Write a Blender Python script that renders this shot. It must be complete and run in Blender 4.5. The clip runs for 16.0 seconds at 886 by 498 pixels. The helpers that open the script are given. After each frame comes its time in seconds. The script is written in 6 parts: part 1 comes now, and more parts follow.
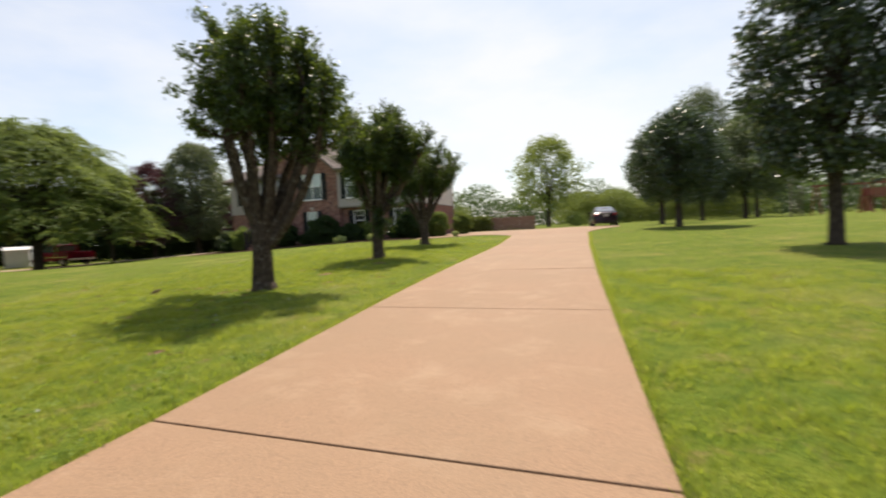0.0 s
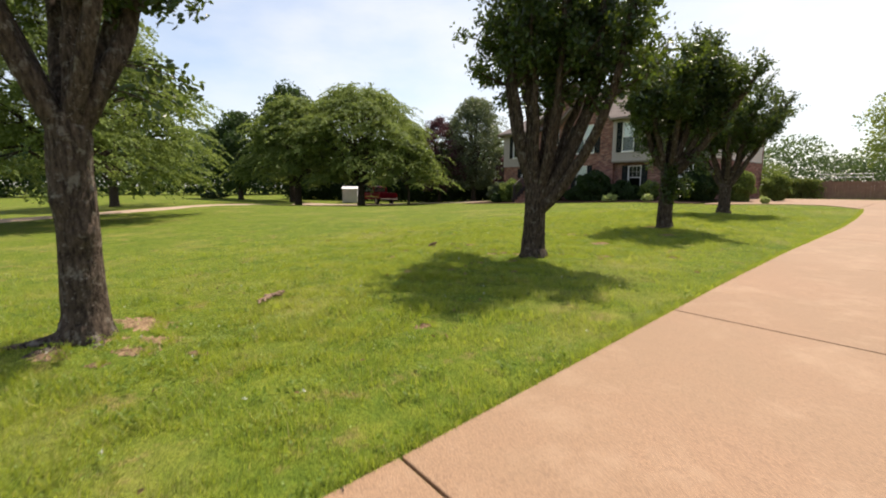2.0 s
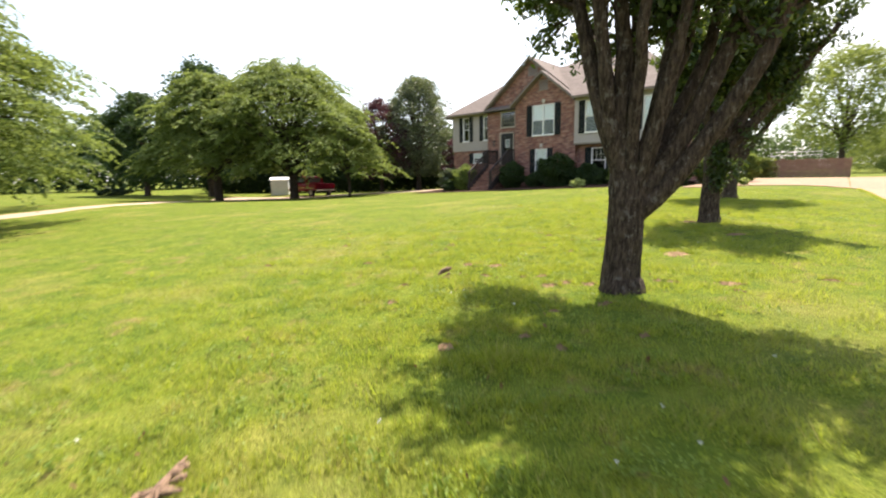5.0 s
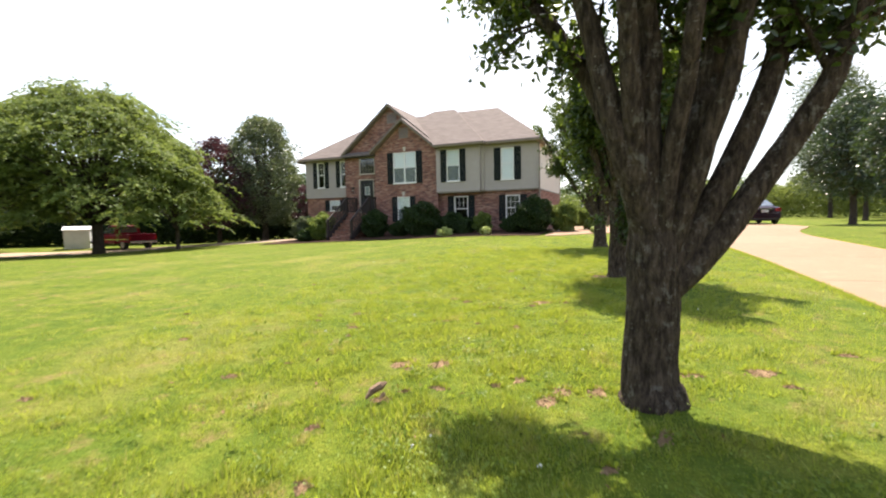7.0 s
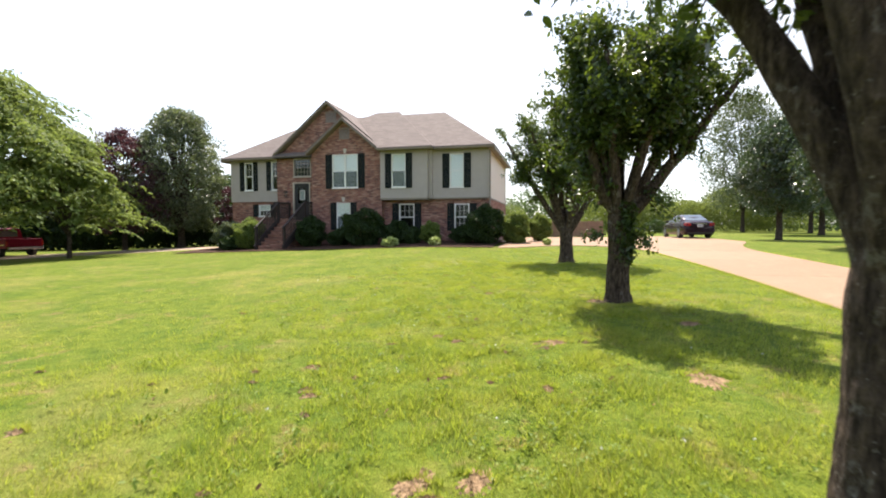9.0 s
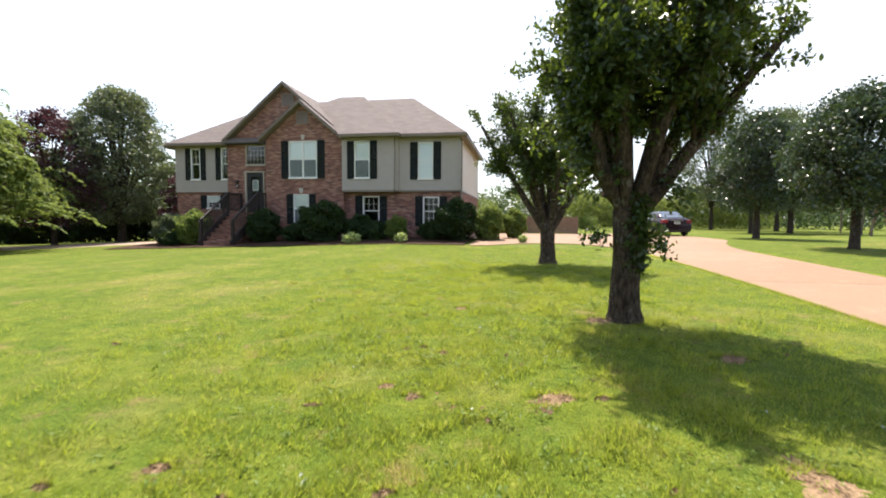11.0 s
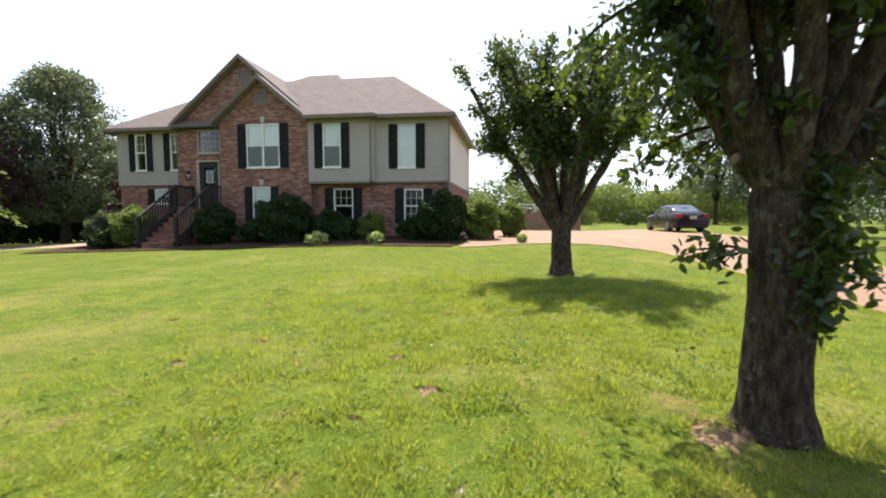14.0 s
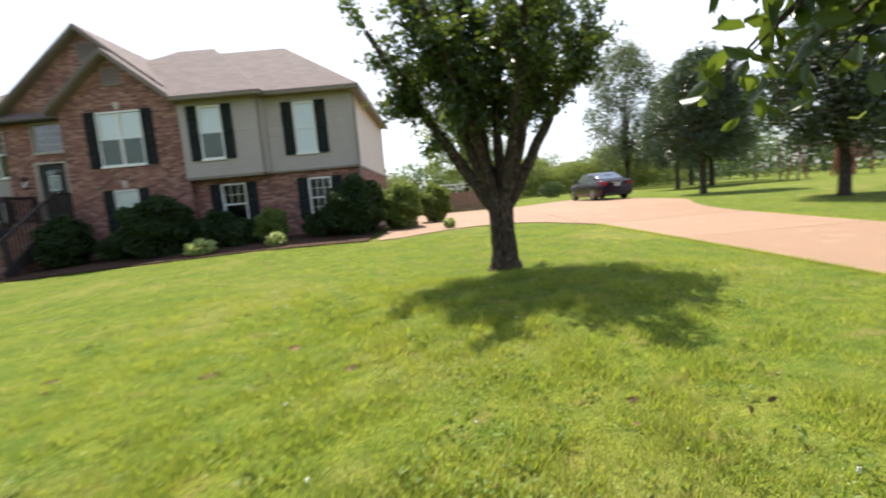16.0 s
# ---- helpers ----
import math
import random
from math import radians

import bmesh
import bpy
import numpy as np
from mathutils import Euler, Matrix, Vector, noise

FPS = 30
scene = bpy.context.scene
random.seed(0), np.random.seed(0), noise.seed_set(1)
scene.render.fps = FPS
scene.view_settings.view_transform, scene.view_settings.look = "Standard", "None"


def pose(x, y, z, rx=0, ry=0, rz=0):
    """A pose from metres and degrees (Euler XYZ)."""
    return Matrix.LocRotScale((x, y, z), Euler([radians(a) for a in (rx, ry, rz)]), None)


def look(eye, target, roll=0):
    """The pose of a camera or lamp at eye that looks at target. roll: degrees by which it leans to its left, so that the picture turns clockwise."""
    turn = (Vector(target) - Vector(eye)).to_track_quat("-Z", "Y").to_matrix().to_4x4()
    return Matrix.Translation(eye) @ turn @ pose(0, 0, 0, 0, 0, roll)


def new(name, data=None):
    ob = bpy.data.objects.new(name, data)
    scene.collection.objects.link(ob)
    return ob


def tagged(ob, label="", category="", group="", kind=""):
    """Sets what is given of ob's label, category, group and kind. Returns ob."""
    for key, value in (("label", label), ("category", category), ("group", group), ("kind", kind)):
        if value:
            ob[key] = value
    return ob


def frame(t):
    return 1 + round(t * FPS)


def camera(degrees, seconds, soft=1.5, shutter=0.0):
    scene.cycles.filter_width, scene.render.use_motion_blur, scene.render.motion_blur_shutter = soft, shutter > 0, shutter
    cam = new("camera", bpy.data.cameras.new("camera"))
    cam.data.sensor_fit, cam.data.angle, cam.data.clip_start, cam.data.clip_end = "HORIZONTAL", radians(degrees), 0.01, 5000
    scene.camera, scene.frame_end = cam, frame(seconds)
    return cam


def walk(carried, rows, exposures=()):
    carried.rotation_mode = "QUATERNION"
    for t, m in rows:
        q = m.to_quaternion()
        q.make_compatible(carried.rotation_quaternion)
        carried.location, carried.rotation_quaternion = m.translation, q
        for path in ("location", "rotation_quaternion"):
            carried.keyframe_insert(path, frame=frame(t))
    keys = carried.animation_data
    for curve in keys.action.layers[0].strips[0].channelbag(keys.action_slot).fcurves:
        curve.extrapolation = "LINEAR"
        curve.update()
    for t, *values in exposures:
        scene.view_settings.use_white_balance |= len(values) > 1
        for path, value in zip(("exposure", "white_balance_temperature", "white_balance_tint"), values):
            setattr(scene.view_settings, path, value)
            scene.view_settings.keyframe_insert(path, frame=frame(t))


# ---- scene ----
cam = camera(89.0, 16.0, 1.9, 0.5)
PATH = [
    (0, (0.738, 0.786, 1.189), (0.13, 2.69, 1.101), -2.9),
    (0.5, (0.588, 1.027, 1.22), (-0.424, 2.748, 1.106), -1.3),
    (1, (0.459, 1.249, 1.297), (-0.92, 2.668, 1.007), 2.3),
    (1.5, (0.158, 1.523, 1.329), (-1.377, 2.771, 1.037), 0.1),
    (2, (-0.262, 1.748, 1.358), (-1.777, 3.026, 1.091), 0.3),
    (2.5, (-0.787, 1.979, 1.406), (-2.339, 3.179, 1.021), 1.2),
    (3, (-1.315, 2.2, 1.394), (-2.78, 3.487, 0.952), -1.4),
    (3.5, (-1.819, 2.424, 1.436), (-3.312, 3.682, 0.999), -0.1),
    (4, (-2.295, 2.616, 1.45), (-3.705, 3.966, 1.012), -1.2),
    (4.5, (-2.765, 2.89, 1.346), (-4.181, 4.253, 0.973), -1.0),
    (5, (-3.403, 3.094, 1.453), (-4.711, 4.572, 1.126), -1.2),
    (7.3, (-5.468, 4.5, 1.562), (-6.148, 6.377, 1.438), -1.0),
    (7.5, (-5.63, 4.639, 1.568), (-6.266, 6.531, 1.449), -0.9),
    (8, (-5.949, 4.981, 1.597), (-6.537, 6.889, 1.491), -1.1),
    (8.5, (-6.241, 5.304, 1.598), (-6.706, 7.247, 1.498), -0.1),
    (9, (-6.401, 5.655, 1.624), (-6.875, 7.596, 1.52), -0.1),
    (9.5, (-6.524, 6.083, 1.636), (-6.966, 8.03, 1.509), -0.1),
    (11.8, (-6.766, 8.167, 1.649), (-7.072, 10.14, 1.522), -0.2),
    (12, (-6.806, 8.376, 1.637), (-7.104, 10.349, 1.508), -0.7),
    (12.5, (-6.836, 8.936, 1.654), (-7.099, 10.913, 1.508), -1.4),
    (13, (-6.843, 9.489, 1.671), (-7.154, 11.456, 1.491), -0.9),
    (13.5, (-6.901, 10.038, 1.675), (-7.082, 12.02, 1.477), 0.7),
    (14, (-6.898, 10.53, 1.665), (-7.213, 12.5, 1.518), 0.1),
    (14.5, (-6.942, 11.044, 1.649), (-7.127, 13.029, 1.492), -1.0),
    (15, (-6.988, 11.555, 1.662), (-7.229, 13.532, 1.484), -0.7),
    (15.5, (-7.008, 12.102, 1.664), (-7.274, 14.073, 1.454), -2.9),
    (16, (-6.956, 12.638, 1.669), (-6.952, 14.625, 1.444), -5.0),
]
walk(cam, [(t, look(eye, target, roll)) for t, eye, target, roll in PATH], [(0.0, 0.26, 6750, 11), (1.0, 0.27, 6750, 11), (1.5, 0.27, 6730, 11), (2.0, 0.35, 6700, 12), (3.0, 0.69, 6600, 12), (4.0, 0.97, 6650, 12), (5.0, 1.13, 6720, 12), (9.0, 0.99, 6400, 12), (12.5, 0.86, 6280, 12), (16.0, 0.82, 6260, 12)])

# ---- daylight ----
SUN_AZ = Vector((-0.23, 0.97, 0)).normalized()
SUN_EL = radians(62)
world = bpy.data.worlds.new("sky")
scene.world = world
world.use_nodes = True
wn = world.node_tree
sky = wn.nodes.new("ShaderNodeTexSky")
sky.sky_type, sky.sun_disc = "NISHITA", False
sky.sun_elevation, sky.sun_rotation = SUN_EL, math.atan2(SUN_AZ.x, SUN_AZ.y)
sky.air_density, sky.dust_density, sky.ozone_density = 1.0, 1.3, 1.1
# thin high cloud spread over the whole sky
cloud_at = wn.nodes.new("ShaderNodeTexCoord")
cloud_map = wn.nodes.new("ShaderNodeMapping")
cloud_map.inputs["Scale"].default_value = (1.0, 1.0, 2.6)
cloud = wn.nodes.new("ShaderNodeTexNoise")
cloud.inputs["Scale"].default_value, cloud.inputs["Detail"].default_value, cloud.inputs["Roughness"].default_value = 1.6, 6.0, 0.55
veil = wn.nodes.new("ShaderNodeMapRange")
veil.inputs["From Min"].default_value, veil.inputs["From Max"].default_value = 0.36, 0.66
veil.inputs["To Min"].default_value, veil.inputs["To Max"].default_value = 0.16, 0.8
haze = wn.nodes.new("ShaderNodeMix")
haze.data_type = "RGBA"
haze.inputs[7].default_value = (5.9, 5.95, 6.0, 1)
wn.links.new(cloud_at.outputs["Generated"], cloud_map.inputs["Vector"])
wn.links.new(cloud_map.outputs[0], cloud.inputs["Vector"])
wn.links.new(cloud.outputs["Fac"], veil.inputs["Value"])
# the veil thickens towards the horizon and round the sun
def world_math(op, a, b):
    n = wn.nodes.new("ShaderNodeMath")
    n.operation = op
    for v, socket in ((a, n.inputs[0]), (b, n.inputs[1])):
        if isinstance(v, bpy.types.NodeSocket):
            wn.links.new(v, socket)
        else:
            socket.default_value = v
    return n.outputs[0]


height = wn.nodes.new("ShaderNodeSeparateXYZ")
wn.links.new(cloud_at.outputs["Generated"], height.inputs[0])
thin_up = wn.nodes.new("ShaderNodeMapRange")
thin_up.inputs["From Min"].default_value, thin_up.inputs["From Max"].default_value = 0.35, 0.9
thin_up.inputs["To Min"].default_value, thin_up.inputs["To Max"].default_value = 1.0, 0.1
wn.links.new(height.outputs[2], thin_up.inputs["Value"])
toward = wn.nodes.new("ShaderNodeVectorMath")
toward.operation = "DOT_PRODUCT"
wn.links.new(cloud_at.outputs["Generated"], toward.inputs[0])
toward.inputs[1].default_value = (SUN_AZ.x * math.cos(SUN_EL), SUN_AZ.y * math.cos(SUN_EL), math.sin(SUN_EL))
glow = world_math("POWER", world_math("MAXIMUM", toward.outputs["Value"], 0.0), 22.0)
wn.links.new(world_math("MULTIPLY", veil.outputs[0], thin_up.outputs[0]), haze.inputs[0])
wn.links.new(sky.outputs[0], haze.inputs[6])
aureole = wn.nodes.new("ShaderNodeMix")
aureole.data_type, aureole.blend_type = "RGBA", "ADD"
aureole.clamp_result = False
aureole.inputs[0].default_value = 1.0
glow_colour = wn.nodes.new("ShaderNodeMix")
glow_colour.data_type = "RGBA"
glow_colour.inputs[6].default_value, glow_colour.inputs[7].default_value = (0, 0, 0, 1), (6.5, 6.2, 5.6, 1)
wn.links.new(glow, glow_colour.inputs[0])
wn.links.new(haze.outputs[2], aureole.inputs[6])
wn.links.new(glow_colour.outputs[2], aureole.inputs[7])
wn.links.new(aureole.outputs[2], wn.nodes["Background"].inputs[0])
wn.nodes["Background"].inputs[1].default_value = 0.145
sun = new("sun", bpy.data.lights.new("sun", "SUN"))
sun.data.energy, sun.data.angle, sun.data.color = 5.8, radians(0.6), (1.0, 0.9, 0.77)
to_sun = Vector((SUN_AZ.x * math.cos(SUN_EL), SUN_AZ.y * math.cos(SUN_EL), math.sin(SUN_EL)))
sun.matrix_basis = look(to_sun * 80, (0, 0, 0))


# ---- materials ----
class Nodes:
    """A small builder for a Principled material."""

    def __init__(self, name, rough=0.7, metal=0.0, spec=0.5):
        self.m = bpy.data.materials.new(name)
        self.m.use_nodes = True
        self.t = self.m.node_tree
        self.b = self.t.nodes["Principled BSDF"]
        self.out = self.t.nodes["Material Output"]
        self.b.inputs["Roughness"].default_value = rough
        self.b.inputs["Metallic"].default_value = metal
        self.b.inputs["Specular IOR Level"].default_value = spec
        self.co = self.t.nodes.new("ShaderNodeTexCoord").outputs["Object"]

    def node(self, kind, **inputs):
        n = self.t.nodes.new("ShaderNode" + kind)
        for k, v in inputs.items():
            self.put(v, n.inputs[k.replace("_", " ")])
        return n

    def put(self, v, socket):
        if isinstance(v, bpy.types.NodeSocket):
            self.t.links.new(v, socket)
        else:
            socket.default_value = v

    def noise(self, scale, detail=4.0, rough=0.55, at=None):
        n = self.node("TexNoise", Scale=scale, Detail=detail, Roughness=rough)
        self.put(at or self.co, n.inputs["Vector"])
        return n.outputs["Fac"]

    def ramp(self, fac, stops):
        n = self.t.nodes.new("ShaderNodeValToRGB")
        while len(n.color_ramp.elements) < len(stops):
            n.color_ramp.elements.new(0.5)
        for e, (p, c) in zip(n.color_ramp.elements, stops):
            e.position, e.color = p, (*c, 1)
        self.put(fac, n.inputs[0])
        return n.outputs["Color"]

    def mix(self, fac, a, b, blend="MIX"):
        n = self.t.nodes.new("ShaderNodeMix")
        n.data_type, n.blend_type = "RGBA", blend
        self.put(fac, n.inputs[0])
        for v, s in ((a, n.inputs[6]), (b, n.inputs[7])):
            self.put((*v, 1) if isinstance(v, tuple) and len(v) == 3 else v, s)
        return n.outputs[2]

    def math(self, op, a, b=0.0):
        n = self.t.nodes.new("ShaderNodeMath")
        n.operation = op
        self.put(a, n.inputs[0]), self.put(b, n.inputs[1])
        return n.outputs[0]

    def colour(self, c):
        self.put((*c, 1) if isinstance(c, tuple) else c, self.b.inputs["Base Color"])
        return self

    def bump(self, h, strength=0.3, dist=0.02):
        n = self.node("Bump", Strength=strength, Distance=dist, Height=h)
        self.put(n.outputs[0], self.b.inputs["Normal"])
        return self

    def translucent(self, c, share):
        tr = self.t.nodes.new("ShaderNodeBsdfTranslucent")
        self.put((*c, 1) if isinstance(c, tuple) else c, tr.inputs[0])
        mx = self.t.nodes.new("ShaderNodeMixShader")
        mx.inputs[0].default_value = share
        self.t.links.new(self.b.outputs[0], mx.inputs[1])
        self.t.links.new(tr.outputs[0], mx.inputs[2])
        self.t.links.new(mx.outputs[0], self.out.inputs[0])
        return self


def speckled(name, dark, light, scale=8.0, rough=0.7, bump=0.2, dist=0.01, fine=60.0, metal=0.0, spec=0.5):
    n = Nodes(name, rough, metal, spec)
    f = n.math("ADD", n.math("MULTIPLY", n.noise(scale), 0.6), n.math("MULTIPLY", n.noise(fine, 2.0), 0.4))
    n.colour(n.ramp(f, [(0.3, dark), (0.7, light)]))
    n.bump(n.noise(fine, 3.0), bump, dist)
    return n.m


def wall_uv(n, up=1.0):
    s = n.node("SeparateXYZ", Vector=n.co)
    u = n.math("ADD", s.outputs[0], s.outputs[1])
    c = n.node("CombineXYZ", X=u, Y=n.math("MULTIPLY", s.outputs[2], up))
    return c.outputs[0]


def brick_material():
    n = Nodes("red_brick", 0.9, spec=0.2)
    uv = wall_uv(n)
    b = n.t.nodes.new("ShaderNodeTexBrick")
    n.put(uv, b.inputs["Vector"])
    for k, v in (("Scale", 1.0), ("Brick Width", 0.213), ("Row Height", 0.0675), ("Mortar Size", 0.005), ("Mortar Smooth", 0.2)):
        b.inputs[k].default_value = v
    # one random tone for each brick
    s = n.node("SeparateXYZ", Vector=uv)
    row = n.math("FLOOR", n.math("DIVIDE", s.outputs[1], 0.0675))
    col = n.math("FLOOR", n.math("ADD", n.math("DIVIDE", s.outputs[0], 0.213), n.math("MULTIPLY", n.math("MODULO", row, 2.0), 0.5)))
    w = n.t.nodes.new("ShaderNodeTexWhiteNoise")
    w.noise_dimensions = "2D"
    n.put(n.node("CombineXYZ", X=col, Y=row).outputs[0], w.inputs["Vector"])
    wide = n.node("CombineXYZ", X=n.math("MULTIPLY", s.outputs[0], 0.5), Y=n.math("MULTIPLY", s.outputs[1], 3.0))
    tone = n.math("ADD", n.math("MULTIPLY", w.outputs["Value"], 0.6), n.math("MULTIPLY", n.noise(1.6, 4.0, 0.6, wide.outputs[0]), 0.5))
    c = n.ramp(tone, [(0.22, (0.09, 0.05, 0.046)), (0.42, (0.185, 0.084, 0.066)), (0.62, (0.255, 0.115, 0.084)), (0.85, (0.37, 0.225, 0.172))])
    c = n.mix(b.outputs["Fac"], c, (0.26, 0.205, 0.175))
    n.colour(n.mix(n.math("MULTIPLY", n.noise(45.0, 3.0), 0.3), c, (0.20, 0.10, 0.08)))
    n.bump(n.math("SUBTRACT", n.math("MULTIPLY", n.noise(70.0), 0.3), b.outputs["Fac"]), 0.5, 0.008)
    return n.m


def shingle_material():
    n = Nodes("asphalt_shingle", 0.95, spec=0.2)
    uv = wall_uv(n, 1.7)
    b = n.t.nodes.new("ShaderNodeTexBrick")
    n.put(uv, b.inputs["Vector"])
    for k, v in (("Scale", 1.0), ("Brick Width", 0.31), ("Row Height", 0.145), ("Mortar Size", 0.006), ("Bias", 0.0)):
        b.inputs[k].default_value = v
    n.put((0.185, 0.152, 0.137, 1), b.inputs["Color1"])
    n.put((0.122, 0.10, 0.091, 1), b.inputs["Color2"])
    n.put((0.09, 0.07, 0.06, 1), b.inputs["Mortar"])
    n.colour(n.mix(n.math("ADD", n.math("MULTIPLY", n.noise(2.0, 5.0), 0.25), 0.25), b.outputs["Color"], (0.19, 0.162, 0.147)))
    n.bump(n.math("SUBTRACT", n.noise(120.0, 2.0), b.outputs["Fac"]), 0.5, 0.01)
    return n.m


def turf_colour(n, spread):
    """Mottled turf: clover-dark clumps, yellow-green grass, straw-coloured thin spots."""
    clump = n.noise(5.5, 5.0, 0.65)
    fine = n.noise(38.0, 4.0, 0.65)
    f = n.math("ADD", n.math("MULTIPLY", clump, 0.62), n.math("MULTIPLY", spread or fine, 0.38))
    c = n.ramp(f, [(0.30, (0.042, 0.07, 0.010)), (0.46, (0.108, 0.146, 0.016)), (0.58, (0.150, 0.18, 0.022)), (0.75, (0.232, 0.235, 0.042))])
    lush = n.ramp(n.noise(1.9, 4.0, 0.6), [(0.44, (0, 0, 0)), (0.62, (0.5, 0.5, 0.5))])
    c = n.mix(lush, c, (0.062, 0.112, 0.014))
    straw = n.ramp(n.noise(0.45, 6.0, 0.65), [(0.51, (0, 0, 0)), (0.70, (0.5, 0.5, 0.5))])
    c = n.mix(straw, c, (0.27, 0.23, 0.075))
    thin = n.ramp(n.noise(2.3, 7.0, 0.75), [(0.56, (0, 0, 0)), (0.67, (0.75, 0.75, 0.75))])
    return n.mix(thin, c, (0.225, 0.165, 0.07)), clump, fine


def lawn_material():
    n = Nodes("lawn_turf", 0.95, spec=0.1)
    c, clump, fine = turf_colour(n, None)
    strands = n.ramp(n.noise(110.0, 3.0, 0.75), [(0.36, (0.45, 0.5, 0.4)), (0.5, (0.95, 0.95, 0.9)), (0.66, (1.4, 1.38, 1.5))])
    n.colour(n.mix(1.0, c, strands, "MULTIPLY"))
    n.bump(n.math("ADD", n.math("MULTIPLY", fine, 0.7), n.math("MULTIPLY", clump, 1.6)), 0.9, 0.045)
    return n.m


def leaf_material(name, dark, light, through_colour, share=0.35, rough=0.45, spec=0.4):
    n = Nodes(name, rough, spec=spec)
    r = n.t.nodes.new("ShaderNodeNewGeometry").outputs["Random Per Island"]
    f = n.math("ADD", n.math("MULTIPLY", r, 0.45), n.math("MULTIPLY", n.noise(0.9, 2.0), 0.55))
    n.colour(n.ramp(f, [(0.2, dark), (0.8, light)]))
    n.translucent(n.ramp(r, [(0.0, tuple(v * 0.7 for v in through_colour)), (1.0, through_colour)]), share)
    return n.m


def blade_material():
    n = Nodes("grass_blade", 0.45, spec=0.4)
    r = n.t.nodes.new("ShaderNodeNewGeometry").outputs["Random Per Island"]
    c, _, _ = turf_colour(n, r)
    c = n.mix(0.35, c, (0.185, 0.235, 0.03))
    straw = n.ramp(r, [(0.0, (0.85, 0.85, 0.85)), (0.10, (0.75, 0.75, 0.75)), (0.13, (0, 0, 0))])
    c = n.mix(straw, c, (0.29, 0.245, 0.10))
    n.colour(n.mix(1.0, c, (1.5, 1.5, 1.38), "MULTIPLY"))
    n.translucent(n.mix(0.5, n.mix(1.0, c, (1.70, 1.75, 1.5), "MULTIPLY"), (0.447, 0.497, 0.04)), 0.55)
    return n.m


def bark_material(name, dark, light, patch, cover=0.57):
    n = Nodes(name, 0.95, spec=0.15)
    s = n.node("Mapping", Vector=n.co)
    s.inputs["Scale"].default_value = (1, 1, 0.28)
    ridges = n.noise(30.0, 6.0, 0.68, s.outputs[0])
    c = n.ramp(ridges, [(0.36, tuple(v * 0.8 for v in dark)), (0.5, tuple(0.5 * a + 0.5 * b for a, b in zip(dark, light))), (0.66, tuple(v * 1.2 for v in light))])
    lichen = n.ramp(n.math("ADD", n.math("MULTIPLY", n.noise(9.0, 5.0, 0.7), 0.75), n.math("MULTIPLY", ridges, 0.25)), [(cover, (0, 0, 0)), (cover + 0.07, (0.6, 0.6, 0.6))])
    c = n.mix(lichen, c, patch)
    specks = n.ramp(n.math("ADD", n.noise(30.0, 5.0, 0.75), n.math("MULTIPLY", n.noise(4.0, 3.0), 0.25)), [(cover + 0.2, (0, 0, 0)), (cover + 0.28, (0.6, 0.6, 0.6))])
    n.colour(n.mix(specks, c, tuple(v * 1.9 for v in patch)))
    n.bump(n.math("ADD", ridges, n.math("MULTIPLY", n.noise(12.0, 4.0), 0.8)), 1.0, 0.05)
    return n.m


def paving_material():
    n = Nodes("exposed_aggregate", 0.74, spec=0.32)
    v = n.node("TexVoronoi", Scale=130.0, Vector=n.co)
    grit = n.math("ADD", n.math("MULTIPLY", v.outputs["Distance"], 0.9), n.math("MULTIPLY", n.noise(140.0, 2.0), 0.5))
    c = n.ramp(grit, [(0.25, (0.375, 0.23, 0.132)), (0.55, (0.305, 0.184, 0.105)), (0.85, (0.178, 0.103, 0.06))])
    stain = n.ramp(n.noise(0.55, 7.0, 0.7), [(0.38, (0, 0, 0)), (0.66, (0.6, 0.6, 0.6))])
    c = n.mix(stain, c, (0.20, 0.132, 0.075))
    pale = n.ramp(n.noise(1.7, 6.0, 0.7), [(0.52, (0, 0, 0)), (0.68, (0.4, 0.4, 0.4))])
    c = n.mix(pale, c, (0.36, 0.25, 0.16))
    speck = n.node("TexVoronoi", Scale=55.0, Vector=n.co)
    c = n.mix(n.ramp(speck.outputs["Distance"], [(0.06, (0.7, 0.7, 0.7)), (0.14, (0, 0, 0))]), c, (0.42, 0.33, 0.24))
    ob = n.t.nodes.new("ShaderNodeObjectInfo").outputs["Random"]
    c = n.mix(n.math("MULTIPLY", ob, 0.18), c, (0.35, 0.24, 0.155))
    n.colour(c)
    n.bump(n.math("MULTIPLY", grit, -1.0), 0.35, 0.004)
    return n.m


def glass_material(name, tint=(0.8, 0.9, 0.9), ior=1.45):
    n = Nodes(name, 0.03)
    gl = n.t.nodes.new("ShaderNodeBsdfGlossy")
    gl.inputs["Roughness"].default_value = 0.02
    tr = n.t.nodes.new("ShaderNodeBsdfTransparent")
    n.put((*tint, 1), tr.inputs[0])
    fr = n.node("Fresnel", IOR=ior)
    mx = n.t.nodes.new("ShaderNodeMixShader")
    n.t.links.new(fr.outputs[0], mx.inputs[0])
    n.t.links.new(tr.outputs[0], mx.inputs[1])
    n.t.links.new(gl.outputs[0], mx.inputs[2])
    n.t.links.new(mx.outputs[0], n.out.inputs[0])
    return n.m


